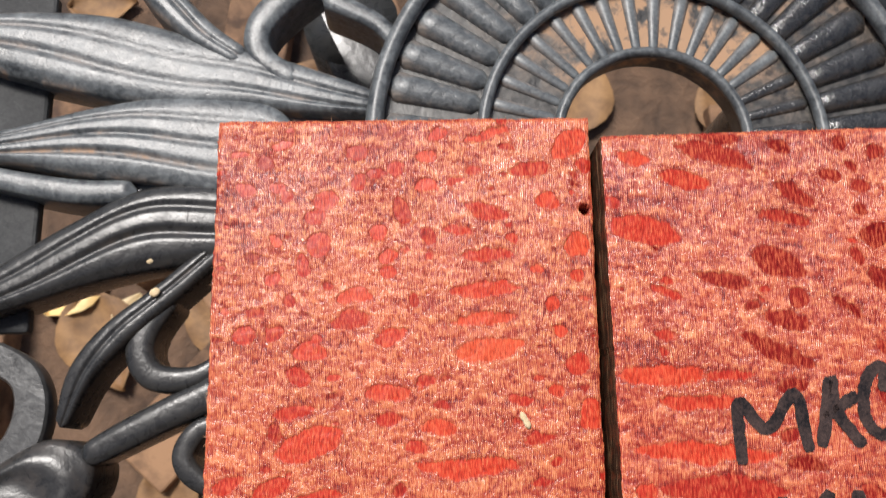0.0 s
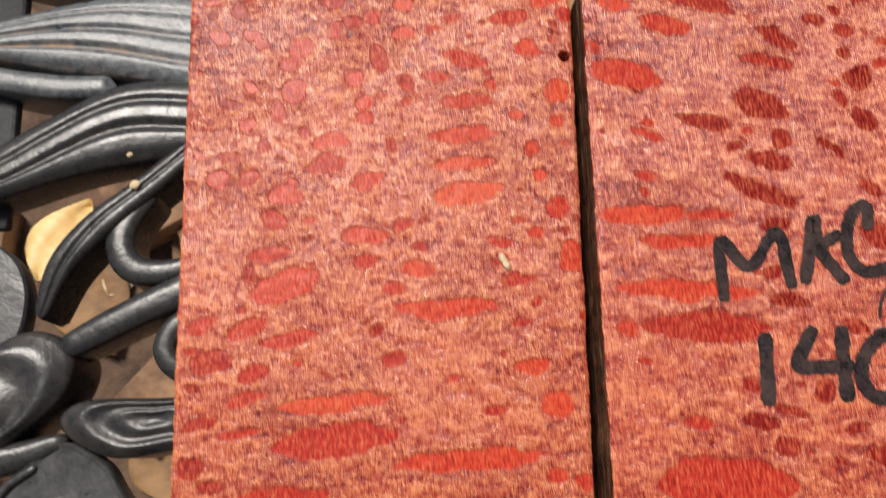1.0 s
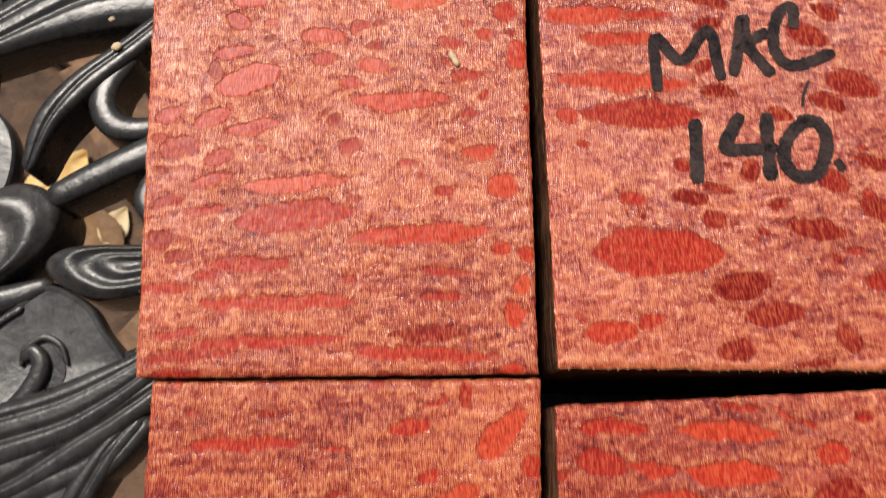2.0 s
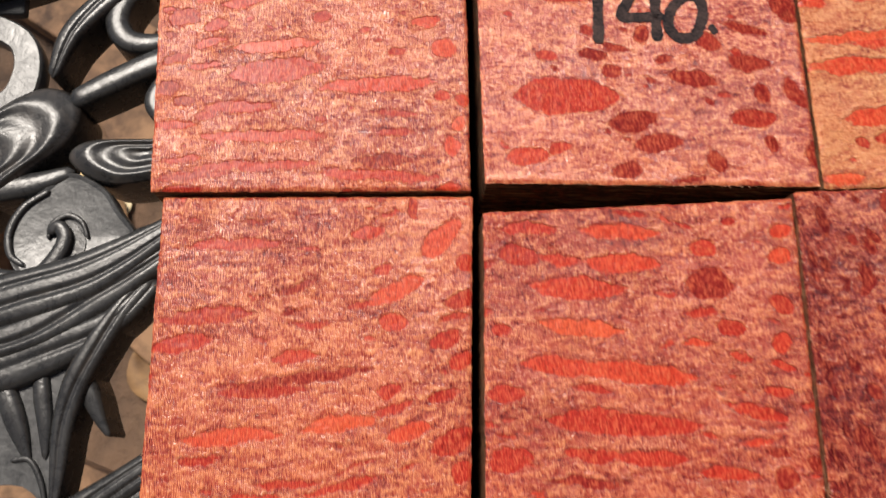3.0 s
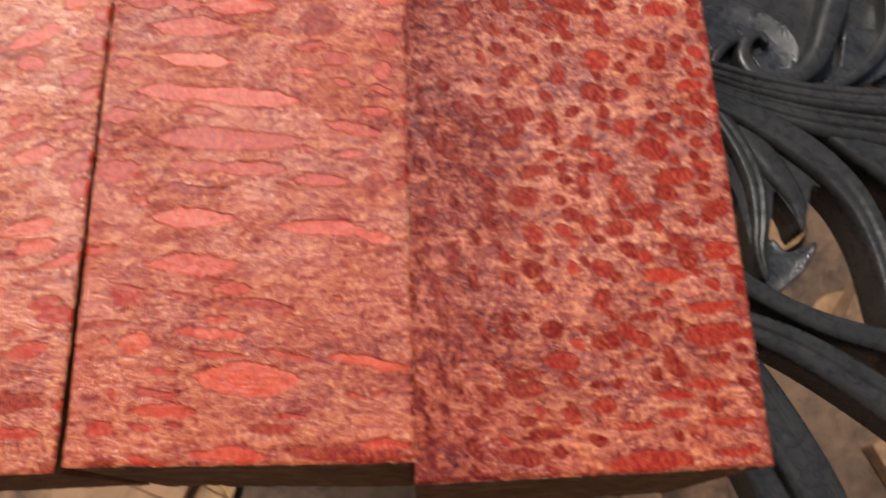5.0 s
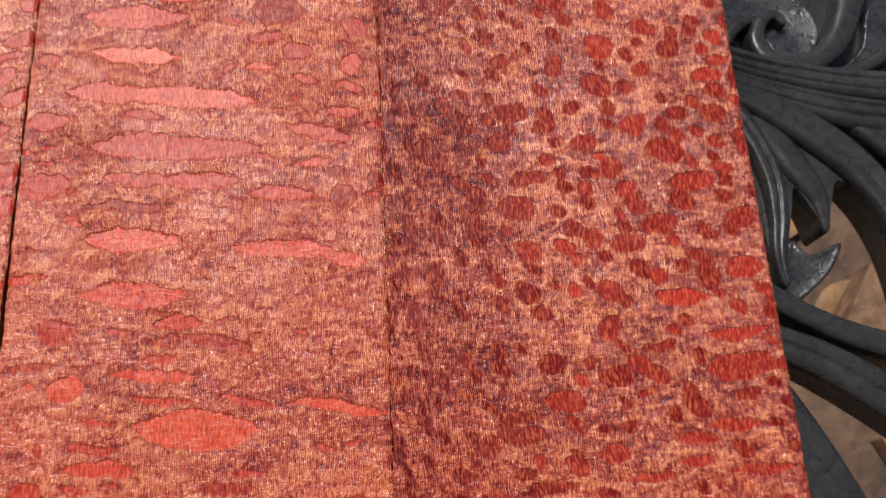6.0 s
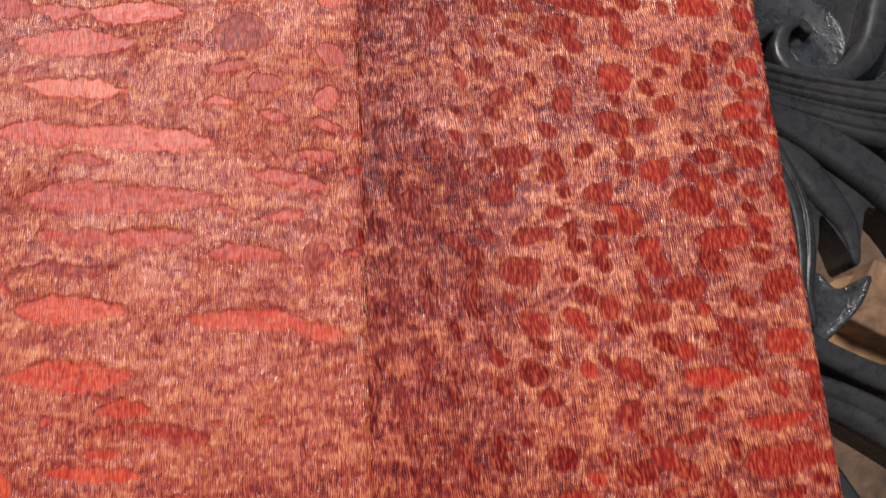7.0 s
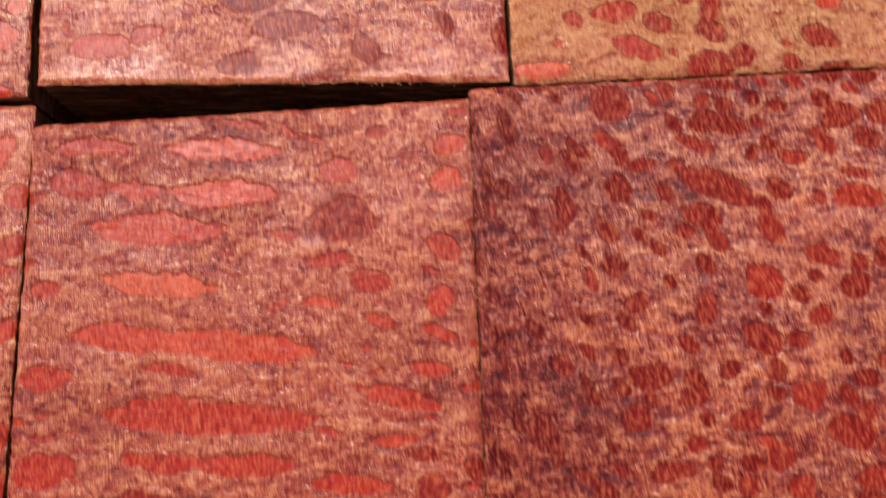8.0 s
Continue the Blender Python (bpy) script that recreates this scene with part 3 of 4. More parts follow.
fleck_row('E', 0.2, [(211.3, -165.7, 3.8, 6.0, -5), (250.2, -173.1, 8.2, 4.6, 11), (254.0, -200.1, 7.7, 2.2, 4), (242.0, -193.7, 5.8, 5.1, -22), (242.4, -206.7, 7.5, 4.4, 5), (249.4, -210.5, 6.2, 1.9, 2), (229.5, -211.3, 8.6, 4.4, -12), (218.4, -214.5, 12.7, 2.6, -1), (217.8, -218.4, 10.9, 4.2, -10), (209.7, -221.3, 4.7, 4.7, -4), (231.4, -226.2, 4.9, 4.6, -49), (204.4, -227.1, 4.8, 3.4, 4), (274.0, -212.1, 6.3, 2.4, 2), (247.2, -230.2, 14.3, 2.3, -3), (218.1, -227.4, 6.0, 2.8, 2), (216.6, -236.6, 12.1, 4.4, -6), (223.1, -231.3, 15.2, 3.0, 3)])
fleck_row('E', 0.3, [(270.1, -100.7, 11.7, 4.9, -8), (260.5, -112.5, 6.4, 3.2, -7), (259.5, -125.0, 5.2, 4.1, -2), (254.6, -141.2, 7.3, 5.3, -2), (262.4, -148.2, 8.9, 6.6, -10), (250.4, -159.2, 5.6, 3.8, 3), (267.8, -157.5, 12.1, 4.9, 0), (278.8, -167.7, 7.9, 5.1, -4), (279.1, -123.8, 6.5, 3.1, 4), (275.6, -127.8, 7.6, 3.7, -1), (282.6, -135.6, 2.3, 4.6, 15), (281.2, -147.4, 3.5, 5.9, 8), (277.6, -181.2, 10.5, 5.4, 4), (256.7, -182.2, 5.2, 2.9, 3), (273.6, -197.0, 15.5, 3.0, 4), (273.6, -205.6, 15.8, 5.6, 1), (240.2, -223.8, 8.5, 3.5, -2), (260.0, -221.7, 11.0, 2.8, -3)])
fleck_row('E', 0.3, [(268.8, -218.9, 13.0, 2.8, 0), (259.4, -227.3, 7.9, 2.4, 0), (274.5, -229.8, 13.4, 2.3, 1), (251.3, -239.3, 24.4, 5.0, 1), (275.2, -237.9, 13.9, 2.4, 0)])
fleck_row('E', 0.55, [(260.6, -187.8, 13.5, 3.9, -1)])
fleck_row('F', 0.16, [(43.4, -123.8, 43.5, 2.7, 6), (73.5, -214.9, 17.8, 5.4, 1), (60.9, -221.1, 8.0, 2.2, 0)])
fleck_row('F', 0.5, [(24.4, -83.8, 28.6, 2.9, 2), (16.6, -104.9, 27.1, 4.4, 2), (10.4, -112.7, 17.5, 4.7, 4), (42.7, -117.4, 13.1, 3.5, 5), (32.9, -127.2, 25.6, 3.1, 2), (68.2, -92.2, 6.8, 3.3, 8), (77.8, -73.6, 3.1, 5.1, 19), (93.1, -90.6, 4.9, 5.3, -8), (90.6, -102.0, 8.2, 4.1, 21), (85.7, -113.8, 9.9, 4.7, 16), (90.2, -119.8, 8.0, 3.9, 20), (69.3, -128.0, 6.4, 3.4, 7), (85.6, -129.4, 9.7, 3.4, 16), (63.2, -80.6, 8.8, 3.4, 8), (86.3, -142.7, 11.8, 5.9, 21), (40.2, -152.7, 19.7, 1.9, 2), (55.1, -154.1, 20.9, 2.5, 10), (30.5, -156.0, 17.8, 1.8, 3)])
fleck_row('F', 0.5, [(7.4, -168.1, 14.1, 4.3, -2), (5.2, -175.1, 12.1, 3.5, 5), (20.3, -186.7, 23.3, 5.0, 6), (81.4, -186.4, 8.7, 3.4, 6), (89.8, -150.7, 7.5, 5.5, 13), (77.8, -200.8, 11.6, 4.7, 6), (35.0, -189.2, 23.0, 2.4, 6), (77.9, -223.8, 12.8, 2.8, 1), (53.9, -223.9, 22.4, 2.2, -1), (85.8, -190.1, 11.7, 4.4, 6)])
fleck_row('F', 0.8, [(71.5, -98.9, 17.0, 4.9, 27), (71.0, -108.0, 8.7, 4.4, 12), (85.5, -83.3, 14.2, 6.2, 40), (24.8, -139.2, 26.2, 4.5, 1), (54.8, -136.7, 21.1, 4.1, 9), (74.0, -139.6, 12.2, 4.1, 12), (39.1, -159.0, 20.5, 3.6, 4), (74.9, -162.7, 15.6, 4.3, 14), (77.2, -169.0, 10.9, 3.9, 11), (86.0, -173.4, 13.1, 2.9, 18), (38.5, -176.2, 31.5, 3.5, 4), (56.1, -182.9, 28.0, 4.8, 3), (37.8, -211.2, 43.5, 4.9, 1)])


def upright_left(x, y, angle, length, height):
    """Flecks stand upright along the dark strip of quarter grain and lie down away from it."""
    s = min(1.0, max(0.0, (226 - x) / 30))
    return angle * (1 - s) - 76 * s, length * (1 + 0.2 * s), height * (1 - 0.35 * s)


def dark_left(x0, x1, strength=1.0):
    return lambda px, py: 0.05 + strength * np.clip((x1 - px - 0.04 * (py + 160)) / (x1 - x0), 0, 1) ** 0.8


block_a = wood_block([(0, 90.3), (97.6, 90.7), (94.9, -69.2), (-0.2, -67.6)], 100, 11, FLECKS["A"], (1.2, 6, 0.35, 0.7, 4), 0.012, WOOD,
                     "rough-sawn red lacewood block with small scattered flecks", tone=0.5, hole=(95, 65.3, 1.15))
block_b = wood_block([(99.6, 83.6), (199, 85.5), (198.6, -72.2), (98.8, -68.4)], 104.5, 12, FLECKS["B"], (1.5, 5, 0.35, 0.6, -14), 0.004, WOOD_SALMON,
                     "red lacewood block with handwritten black marker figures", lambda px, py: -2.4 * np.clip((py + 63.5 + 0.05 * (px - 100)) / -7, 0, 1), tone=0.42, tilt=0.02, side=SIDE_GAP_SHADE)
block_c = wood_block([(199.5, 86), (296, 86), (296, -72), (199.6, -73.2)], 107, 13, FLECKS["C"], (2, 9, 0.35, 0.7, -10), 0.013, WOOD_PLAIN,
                     "paler orange lacewood block with glossy red flecks", tone=0.55)
block_f = wood_block([(3, -68.5), (95.5, -70.3), (88, -234.5), (-2.8, -234.5)], 97.5, 14, FLECKS["F"], (2.5, 14, 0.10, 0.28, 6), 0.009, WOOD,
                     "pale red lacewood block with long lens-shaped flecks", tone=0.52)
block_d = wood_block([(98, -77.2), (189.85, -75.4), (187.3, -236.6), (92.6, -233.6)], 103.5, 15, FLECKS["D"], (3, 16, 0.09, 0.26, -3), 0.013, WOOD_RED,
                     "red lacewood block with broad orange-red flecks", tone=0.56, tilt=0.02, flare=3.0)
block_e = wood_block([(190, -74), (283.6, -72.8), (284.5, -242), (187.5, -242.4)], 107.5, 16, FLECKS["E"], (3.8, 7.2, 0.55, 0.85, -32), 0.04, WOOD_DARK,
                     "darker purplish lacewood block with dense small flecks", dark_left(188, 226, 0.95), tone=0.13, flow=upright_left, flare=5.0)


# ---- the cast metal table ----
table = new("patio_table")
tagged(table, "black cast-metal patio table with leaf and scroll openwork", "table")


def catmull(points, steps):
    p = [np.array(q, float) for q in points]
    p = [2 * p[0] - p[1]] + p + [2 * p[-1] - p[-2]]
    out = []
    for i in range(1, len(p) - 2):
        for j in range(steps):
            s = j / steps
            out.append(0.5 * (2 * p[i] + (p[i + 1] - p[i - 1]) * s + (2 * p[i - 1] - 5 * p[i] + 4 * p[i + 1] - p[i + 2]) * s ** 2
                              + (3 * p[i] - p[i - 1] - 3 * p[i + 1] + p[i + 2]) * s ** 3))
    out.append(p[-2])
    return np.array(out)


def cast_strand(name, line, widths, ridges, z):
    """A cast member of the openwork: a domed or ribbed bar swept along a line (mm), with walls going down."""
    if len(widths) < len(line):
        widths = list(widths) + [widths[-1]] * (len(line) - len(widths))
    q = catmull([(*p, w) for p, w in zip(line, widths)], 9)
    tang = np.gradient(q[:, :2], axis=0)
    tang /= np.linalg.norm(tang, axis=1)[:, None] + 1e-9
    side = np.column_stack((-tang[:, 1], tang[:, 0]))
    # rounded ends
    run = np.concatenate(([0], np.cumsum(np.linalg.norm(np.diff(q[:, :2], axis=0), axis=1))))
    ends = np.minimum(run, run[-1] - run)
    half = q[:, 2] / 2
    cap = np.sqrt(np.clip(1 - (1 - np.clip(ends / np.maximum(half, 0.1), 0, 1)) ** 2, 0.03, 1))
    m = 12 * max(ridges, 2) + 1
    us = np.linspace(-1, 1, m)
    verts, hollow = [], []
    seed = abs(line[0][0] * 13 + line[0][1] * 7 + line[-1][0]) % 60 / 10
    for i in range(len(q)):
        w = max(half[i] * cap[i], 0.25)
        s = run[i] / max(run[-1], 1)
        drift = 0.16 * math.sin(seed + s * 4.2) + 0.07 * math.sin(2.3 * seed + s * 11)
        swell = 0.5 + 0.5 * math.sin(seed * 1.7 + s * 7.0)
        for u in us:
            dome = math.sqrt(max(0.0, 1 - abs(u) ** (4.0 if ridges > 1 else 2.6)))
            if ridges == 0:
                zz, dip = 1.5 * min(1.0, (1 - abs(u)) * 6), 0.2
            else:
                bent = u + drift * (1 - u * u)
                wave = 1 - (0.5 - 0.5 * math.cos(math.pi * (ridges * (bent + 1) - 1))) ** 3.5 if ridges > 1 else 1.0
                deep = (0.45 + 0.55 * (0.5 + 0.5 * math.sin(seed + 2.6 * bent))) * (0.5 + 0.5 * swell)
                zz = min(w * 0.6, 3.4) * dome + (min(w * 0.22, 1.5) * (wave - 0.5) * deep if ridges > 1 else 0.0) * min(1.0, (1 - abs(u)) * 3 + 0.15)
                dip = (1 - wave) * deep if ridges > 1 else 0.0
            p = q[i, :2] + side[i] * u * w
            verts.append((p[0] / 1000, p[1] / 1000, z + (zz - 3.0) / 1000))
            hollow.append(dip ** 2 * 0.9)
        for u in (1, -1):
            p = q[i, :2] + side[i] * u * w * 0.9
            verts.append((p[0] / 1000, p[1] / 1000, z - (0.012 if name in ("plate", "web") else 0.022)))
            hollow.append(0.0)
    k = m + 2
    faces = [(i * k + j, (i + 1) * k + j, (i + 1) * k + (j + 1) % k, i * k + (j + 1) % k) for i in range(len(q) - 1) for j in range(k)]
    faces = [f[::-1] for f in faces]
    faces += [tuple(range(k)), tuple(range((len(q) - 1) * k + k - 1, (len(q) - 1) * k - 1, -1))]
    # Members beyond y = 85 get the paler metal with sky sheen in its colour.
    ob = mesh_object(name, verts, faces, METAL_PLATE if name == "plate" else METAL_DUST_SHEEN if name != "under_frame" and np.mean([p[1] for p in line]) > 85 else METAL, table, smooth=True)
    ob.data.set_sharp_from_angle(angle=radians(50))
    set_attribute(ob.data, "hollow", hollow)
    return ob


cast_strand('leaf', [(-129, 168), (-103, 165), (-71, 160), (-39, 153), (-12, 149), (16, 143), (39, 138)], [15.1, 27.7, 34.0, 31.0, 25.0, 18.0, 10.0], 3, 0.0)
cast_strand('strand', [(-56, 196), (-42, 179), (-29, 167), (-14, 157)], [13.4, 13.4, 11.1, 8.9], 2, 0.001)
cast_strand('strand', [(16, 196), (-1, 182), (-9, 170), (-7, 158), (8, 148)], [11.1, 12.2, 11.1, 10.0, 8.9], 1, 0.001)
cast_strand('strand', [(16, 185), (36, 175), (46, 165)], [8.9, 7.8, 6.7], 1, 0.0)
cast_strand('leaf', [(-123, 120), (-99, 122), (-74, 123), (-46, 124), (-17, 121), (8, 119)], [7.5, 15.0, 27.0, 35.0, 40.0, 37.0], 4, 0.001)
cast_strand('strand', [(-119, 113), (-98, 108), (-75, 104), (-53, 104)], [7.8, 8.9, 10.0, 8.9], 1, 0.0)
cast_strand('leaf', [(-116, 58), (-94, 69), (-71, 80), (-46, 89), (-20, 91), (0, 90)], [10.1, 18.5, 25.0, 32.0, 29.0, 22.0], 3, 0.001)
cast_strand('strand', [(-10, 90), (-25, 77), (-42, 62), (-57, 49), (-68, 35), (-74, 17)], [8.9, 9.4, 10.2, 11.6, 10.2, 4.9], 2, 0.001)
cast_strand('scroll', [(-37, 64), (-46, 52), (-48, 42), (-42, 34), (-28, 34), (-16, 42)], [7.6, 9.8, 10.7, 10.2, 8.0, 5.3], 1, 0.0)
cast_strand('strand', [(-2, 42), (-18, 30), (-37, 21), (-53, 13), (-66, 6)], [12.2, 12.2, 11.6, 10.7, 8.9], 1, 0.0)
cast_strand('scroll', [(-16, 18), (-26, 15), (-31, 7), (-28, 0), (-19, -6)], [6.7, 7.6, 8.0, 8.0, 6.7], 1, 0.0)
cast_strand('strand', [(-118, -42), (-105, -34), (-81, -30), (-63, -24)], [10.3, 11.6, 10.3, 5.1], 1, -0.002)
cast_strand('leaf', [(-9, -44), (-23, -53), (-39, -63), (-59, -73), (-84, -80), (-111, -84)], [8.7, 11.6, 17.4, 21.8, 23.2, 23.2], 3, 0.003)
cast_strand('leaf', [(-14, -56), (-27, -66), (-47, -79), (-70, -91), (-96, -100)], [7.3, 10.2, 14.5, 16.0, 14.5], 2, 0.002)
cast_strand('leaf', [(-25, -72), (-40, -87), (-60, -98), (-82, -107), (-104, -111)], [7.3, 11.6, 16.0, 17.4, 17.4], 2, 0.001)
cast_strand('leaf', [(4, -126), (-16, -140), (-36, -153), (-56, -165), (-81, -179)], [8.7, 11.6, 13.1, 14.5, 14.5], 3, 0.002)
cast_strand('leaf', [(4, -138), (-16, -152), (-40, -169), (-63, -184), (-76, -194)], [8.7, 13.1, 17.4, 20.3, 20.3], 3, 0.0)
cast_strand('leaf', [(-10, -170), (-23, -185), (-30, -206), (-37, -227)], [14.5, 20.3, 23.2, 23.2], 2, 0.0)
cast_strand('plate', [(-109, 4), (-92, 7), (-86, 22), (-90, 36), (-106, 45)], [13.4, 14.1, 12.9, 11.6, 11.6], 0, -0.002)
cast_strand('scroll', [(361, -74), (381, -74), (399, -64), (413, -46), (417, -24)], [3.9, 4.9, 6.3, 7.3, 7.3], 1, 0.001)
cast_strand('strand', [(303, -148), (322, -160), (341, -173), (360, -183), (388, -193), (421, -206)], [8.3, 9.2, 8.7, 9.7, 11.2, 12.1], 1, 0.001)
cast_strand('strand', [(300, -169), (322, -180), (343, -190), (363, -203), (386, -221), (409, -242)], [9.7, 12.1, 14.6, 16.0, 17.0, 17.0], 2, 0.001)
cast_strand('leaf', [(307, -174), (319, -197), (330, -217), (341, -240), (349, -261)], [11.0, 18.1, 19.2, 19.2, 19.2], 3, 0.001)
cast_strand('leaf', [(306, -204), (316, -226), (324, -244), (332, -264)], [8.2, 11.0, 12.6, 13.7], 2, -0.001)

def smooth_loop(points, steps=6):
    """A closed outline through the points, rounded."""
    p = [np.array(q, float) for q in points]
    n = len(p)
    out = []
    for i in range(n):
        a, b, c, d = p[i - 1], p[i], p[(i + 1) % n], p[(i + 2) % n]
        for j in range(steps):
            s = j / steps
            out.append(0.5 * (2 * b + (c - a) * s + (2 * a - 5 * b + 4 * c - d) * s ** 2 + (3 * b - a - 3 * c + d) * s ** 3))
    return np.array(out)


def cast_plate(name, points, z, mat, rim=0.7, depth=9.0):
    """A flat web of the casting with a soft raised rim and walls going down (outline in mm, z in metres)."""
    q = smooth_loop(points, 6 if rim else 3)
    area = np.sum(q[:, 0] * np.roll(q[:, 1], -1) - np.roll(q[:, 0], -1) * q[:, 1])
    if area < 0:
        q = q[::-1]
    tang = np.roll(q, -1, 0) - np.roll(q, 1, 0)
    tang /= np.linalg.norm(tang, axis=1)[:, None] + 1e-9
    inward = np.column_stack((-tang[:, 1], tang[:, 0]))
    k = len(q)
    rings = ((0.0, -depth), (0.0, -0.6), (0.25, 0.1), (0.7, rim), (1.3, rim * 0.8), (2.0, 0.1), (2.4, 0.0)) if rim else ((0.0, -depth), (0.0, -0.5), (0.15, 0.0))
    verts = [((p[0] + m[0] * step) / 1000, (p[1] + m[1] * step) / 1000, z + up / 1000) for step, up in rings for p, m in zip(q, inward)]
    faces = [(a * k + i, a * k + (i + 1) % k, (a + 1) * k + (i + 1) % k, (a + 1) * k + i) for a in range(len(rings) - 1) for i in range(k)]
    last = (len(rings) - 1) * k
    faces += [tuple(last + i for i in tri) for tri in geometry.tessellate_polygon([[Vector(v) for v in verts[last:]]])]
    ob = mesh_object(name, verts, faces, mat, table, smooth=True)
    ob.data.set_sharp_from_angle(angle=radians(60))
    set_attribute(ob.data, "hollow", np.zeros(len(verts)))
    return ob


def grooved_bud(name, points, heart, rise, grooves, z):
    """A swelling of the casting with grooves running parallel to its outline, drawn in towards its heart."""
    q = smooth_loop(points, 8)
    if np.sum(q[:, 0] * np.roll(q[:, 1], -1) - np.roll(q[:, 0], -1) * q[:, 1]) < 0:
        q = q[::-1]
    c = np.array(heart, float)
    k, rows = len(q), 40
    verts, hollow = [(p[0] / 1000, p[1] / 1000, z - 0.03) for p in q], [0.0] * k
    for j in range(rows):
        f = 1 - j / (rows - 1) * 0.985
        wave = 0.5 + 0.5 * math.cos(2 * math.pi * grooves * (1 - f) + 2.6)
        up = rise * math.sqrt(max(0.0, 1 - f ** 5)) * (1 - 0.25 * (1 - f)) + 1.3 * wave * min(1.0, (1 - f) * 8) * (0.4 + 0.6 * f) - 3.0
        for p in q:
            v = c + (p - c) * f
            verts.append((v[0] / 1000, v[1] / 1000, z + up / 1000))
            hollow.append(0.5 * (1 - wave))
    faces = [(a * k + i, a * k + (i + 1) % k, (a + 1) * k + (i + 1) % k, (a + 1) * k + i) for a in range(rows) for i in range(k)]
    faces.append(tuple(range(rows * k, (rows + 1) * k)))
    ob = mesh_object(name, verts, faces, METAL, table, smooth=True)
    set_attribute(ob.data, "hollow", hollow)
    return ob


# bud, folded leaf and curled plate beside the paler blocks
grooved_bud("bud", [(-118, -24), (-107, -6), (-98, 2), (-88, 9), (-78, 13), (-68, 11), (-62, 4), (-63, -6), (-69, -15), (-79, -23), (-92, -34), (-112, -50), (-130, -58)], (-112, -30), 3.6, 3.2, -0.0005)
grooved_bud("folded_leaf", [(-6, -10), (-29, -11), (-53, -11), (-63, -14), (-65, -20), (-57, -27), (-45, -31), (-28, -29), (-6, -24)], (-34, -18), 3.0, 2.2, -0.0005)
cast_plate("plate", [(-64, -25), (-50, -32), (-43, -42), (-36, -53), (-46, -62), (-58, -68), (-73, -74), (-84, -67), (-88, -55), (-85, -41), (-75, -32)], -0.004, METAL_PLATE)
cast_strand("scroll", [(-108, -60), (-99, -66), (-90, -70), (-81, -71), (-73, -69), (-67, -62), (-64, -54), (-67, -49), (-71, -52)], [9.0, 9.0, 8.5, 8.0, 7.5, 7.0, 6.5, 5.5, 3.0], 1, 0.001)
cast_strand("scroll", [(-71, -54), (-70, -48), (-64, -44), (-58, -47), (-55, -54)], [1.4, 2.2, 2.4, 2.2, 1.2], 1, 0.0005)
cast_strand("scroll", [(-72, -33), (-82, -40), (-87, -50), (-86, -60), (-80, -65)], [2.4, 3.0, 3.4, 3.0, 1.8], 1, 0.0)
# Thin dark sheet in place of the deep shade beside the scroll.
cast_plate("shadow_sheet", [(-62, -47), (-57, -52), (-56, -58), (-60, -64), (-65, -62), (-62, -55)], -0.0035, METAL, 0.0, 2.0)
# spread acanthus leaf and its flat web
cast_plate("acanthus_leaf", [(-14, -66), (-26, -72), (-33, -78), (-42, -92), (-50, -108), (-56, -124), (-58, -146), (-61, -162), (-65, -160), (-74, -152), (-90, -150), (-112, -140), (-112, -108), (-82, -100), (-60, -88), (-40, -72), (-22, -60)], -0.0035, METAL_PLATE, 0.0)
cast_strand("leaf", [(-28, -72), (-37, -82), (-47, -97), (-55, -113), (-59, -130), (-60, -146), (-61, -162)], [6.0, 9.0, 11.0, 11.0, 9.0, 6.5, 3.0], 2, 0.002)
cast_strand("leaf", [(-52, -98), (-54, -108), (-50, -118), (-46, -127), (-42, -134)], [5.0, 8.0, 8.0, 5.0, 2.0], 1, 0.0)
cast_strand("leaf", [(-88, -106), (-82, -118), (-77, -130), (-72, -143)], [6.0, 9.0, 8.0, 2.5], 1, 0.0)
cast_strand("leaf", [(-70, -104), (-69, -116), (-67, -128), (-66, -142)], [5.0, 7.0, 6.0, 2.0], 1, 0.0)
cast_strand("leaf", [(-79, -142), (-72, -142), (-67, -150), (-64, -162)], [1.6, 2.2, 2.2, 1.4], 1, 0.0005)
# spiral, banded leaves and spread acanthus leaf beside the darker block
cast_strand("scroll", [(396, -8), (392, -20), (389, -32), (383, -45), (377, -58), (369, -67), (358, -72), (347, -69), (342, -60), (345, -51), (351, -48), (355, -53)], [14.0, 13.5, 13.0, 12.0, 11.0, 10.0, 9.0, 8.0, 7.0, 5.5, 4.5, 3.0], 1, 0.0025)
cast_strand("scroll", [(326, -66), (329, -60), (333, -54), (340, -49), (346, -51)], [2.6, 4.2, 5.2, 4.8, 3.6], 1, 0.001)
cast_plate("scroll_bed", [(318, -36), (334, -29), (351, -31), (366, -40), (371, -54), (364, -66), (352, -66), (348, -58), (340, -52), (330, -54), (320, -62)], -0.005, METAL_GLOSS, 0.3)
cast_plate("scroll_bed", [(396, -42), (417, -48), (424, -54), (414, -64), (402, -71), (384, -76), (377, -72), (388, -62)], -0.006, METAL_GLOSS, 0.5)
cast_strand("leaf", [(306, -58), (327, -67), (349, -75), (375, -81), (411, -85), (450, -84)], [8.0, 11.0, 12.0, 13.0, 15.0, 18.0], 3, 0.0028)
cast_strand("leaf", [(306, -64), (326, -75), (348, -84), (374, -93), (408, -100), (446, -103)], [8.0, 11.0, 13.0, 15.0, 18.0, 22.0], 3, 0.0015)
cast_strand("leaf", [(373, -95), (388, -106), (405, -119), (422, -138), (434, -160)], [8.0, 14.0, 19.0, 22.0, 22.0], 2, 0.0008)
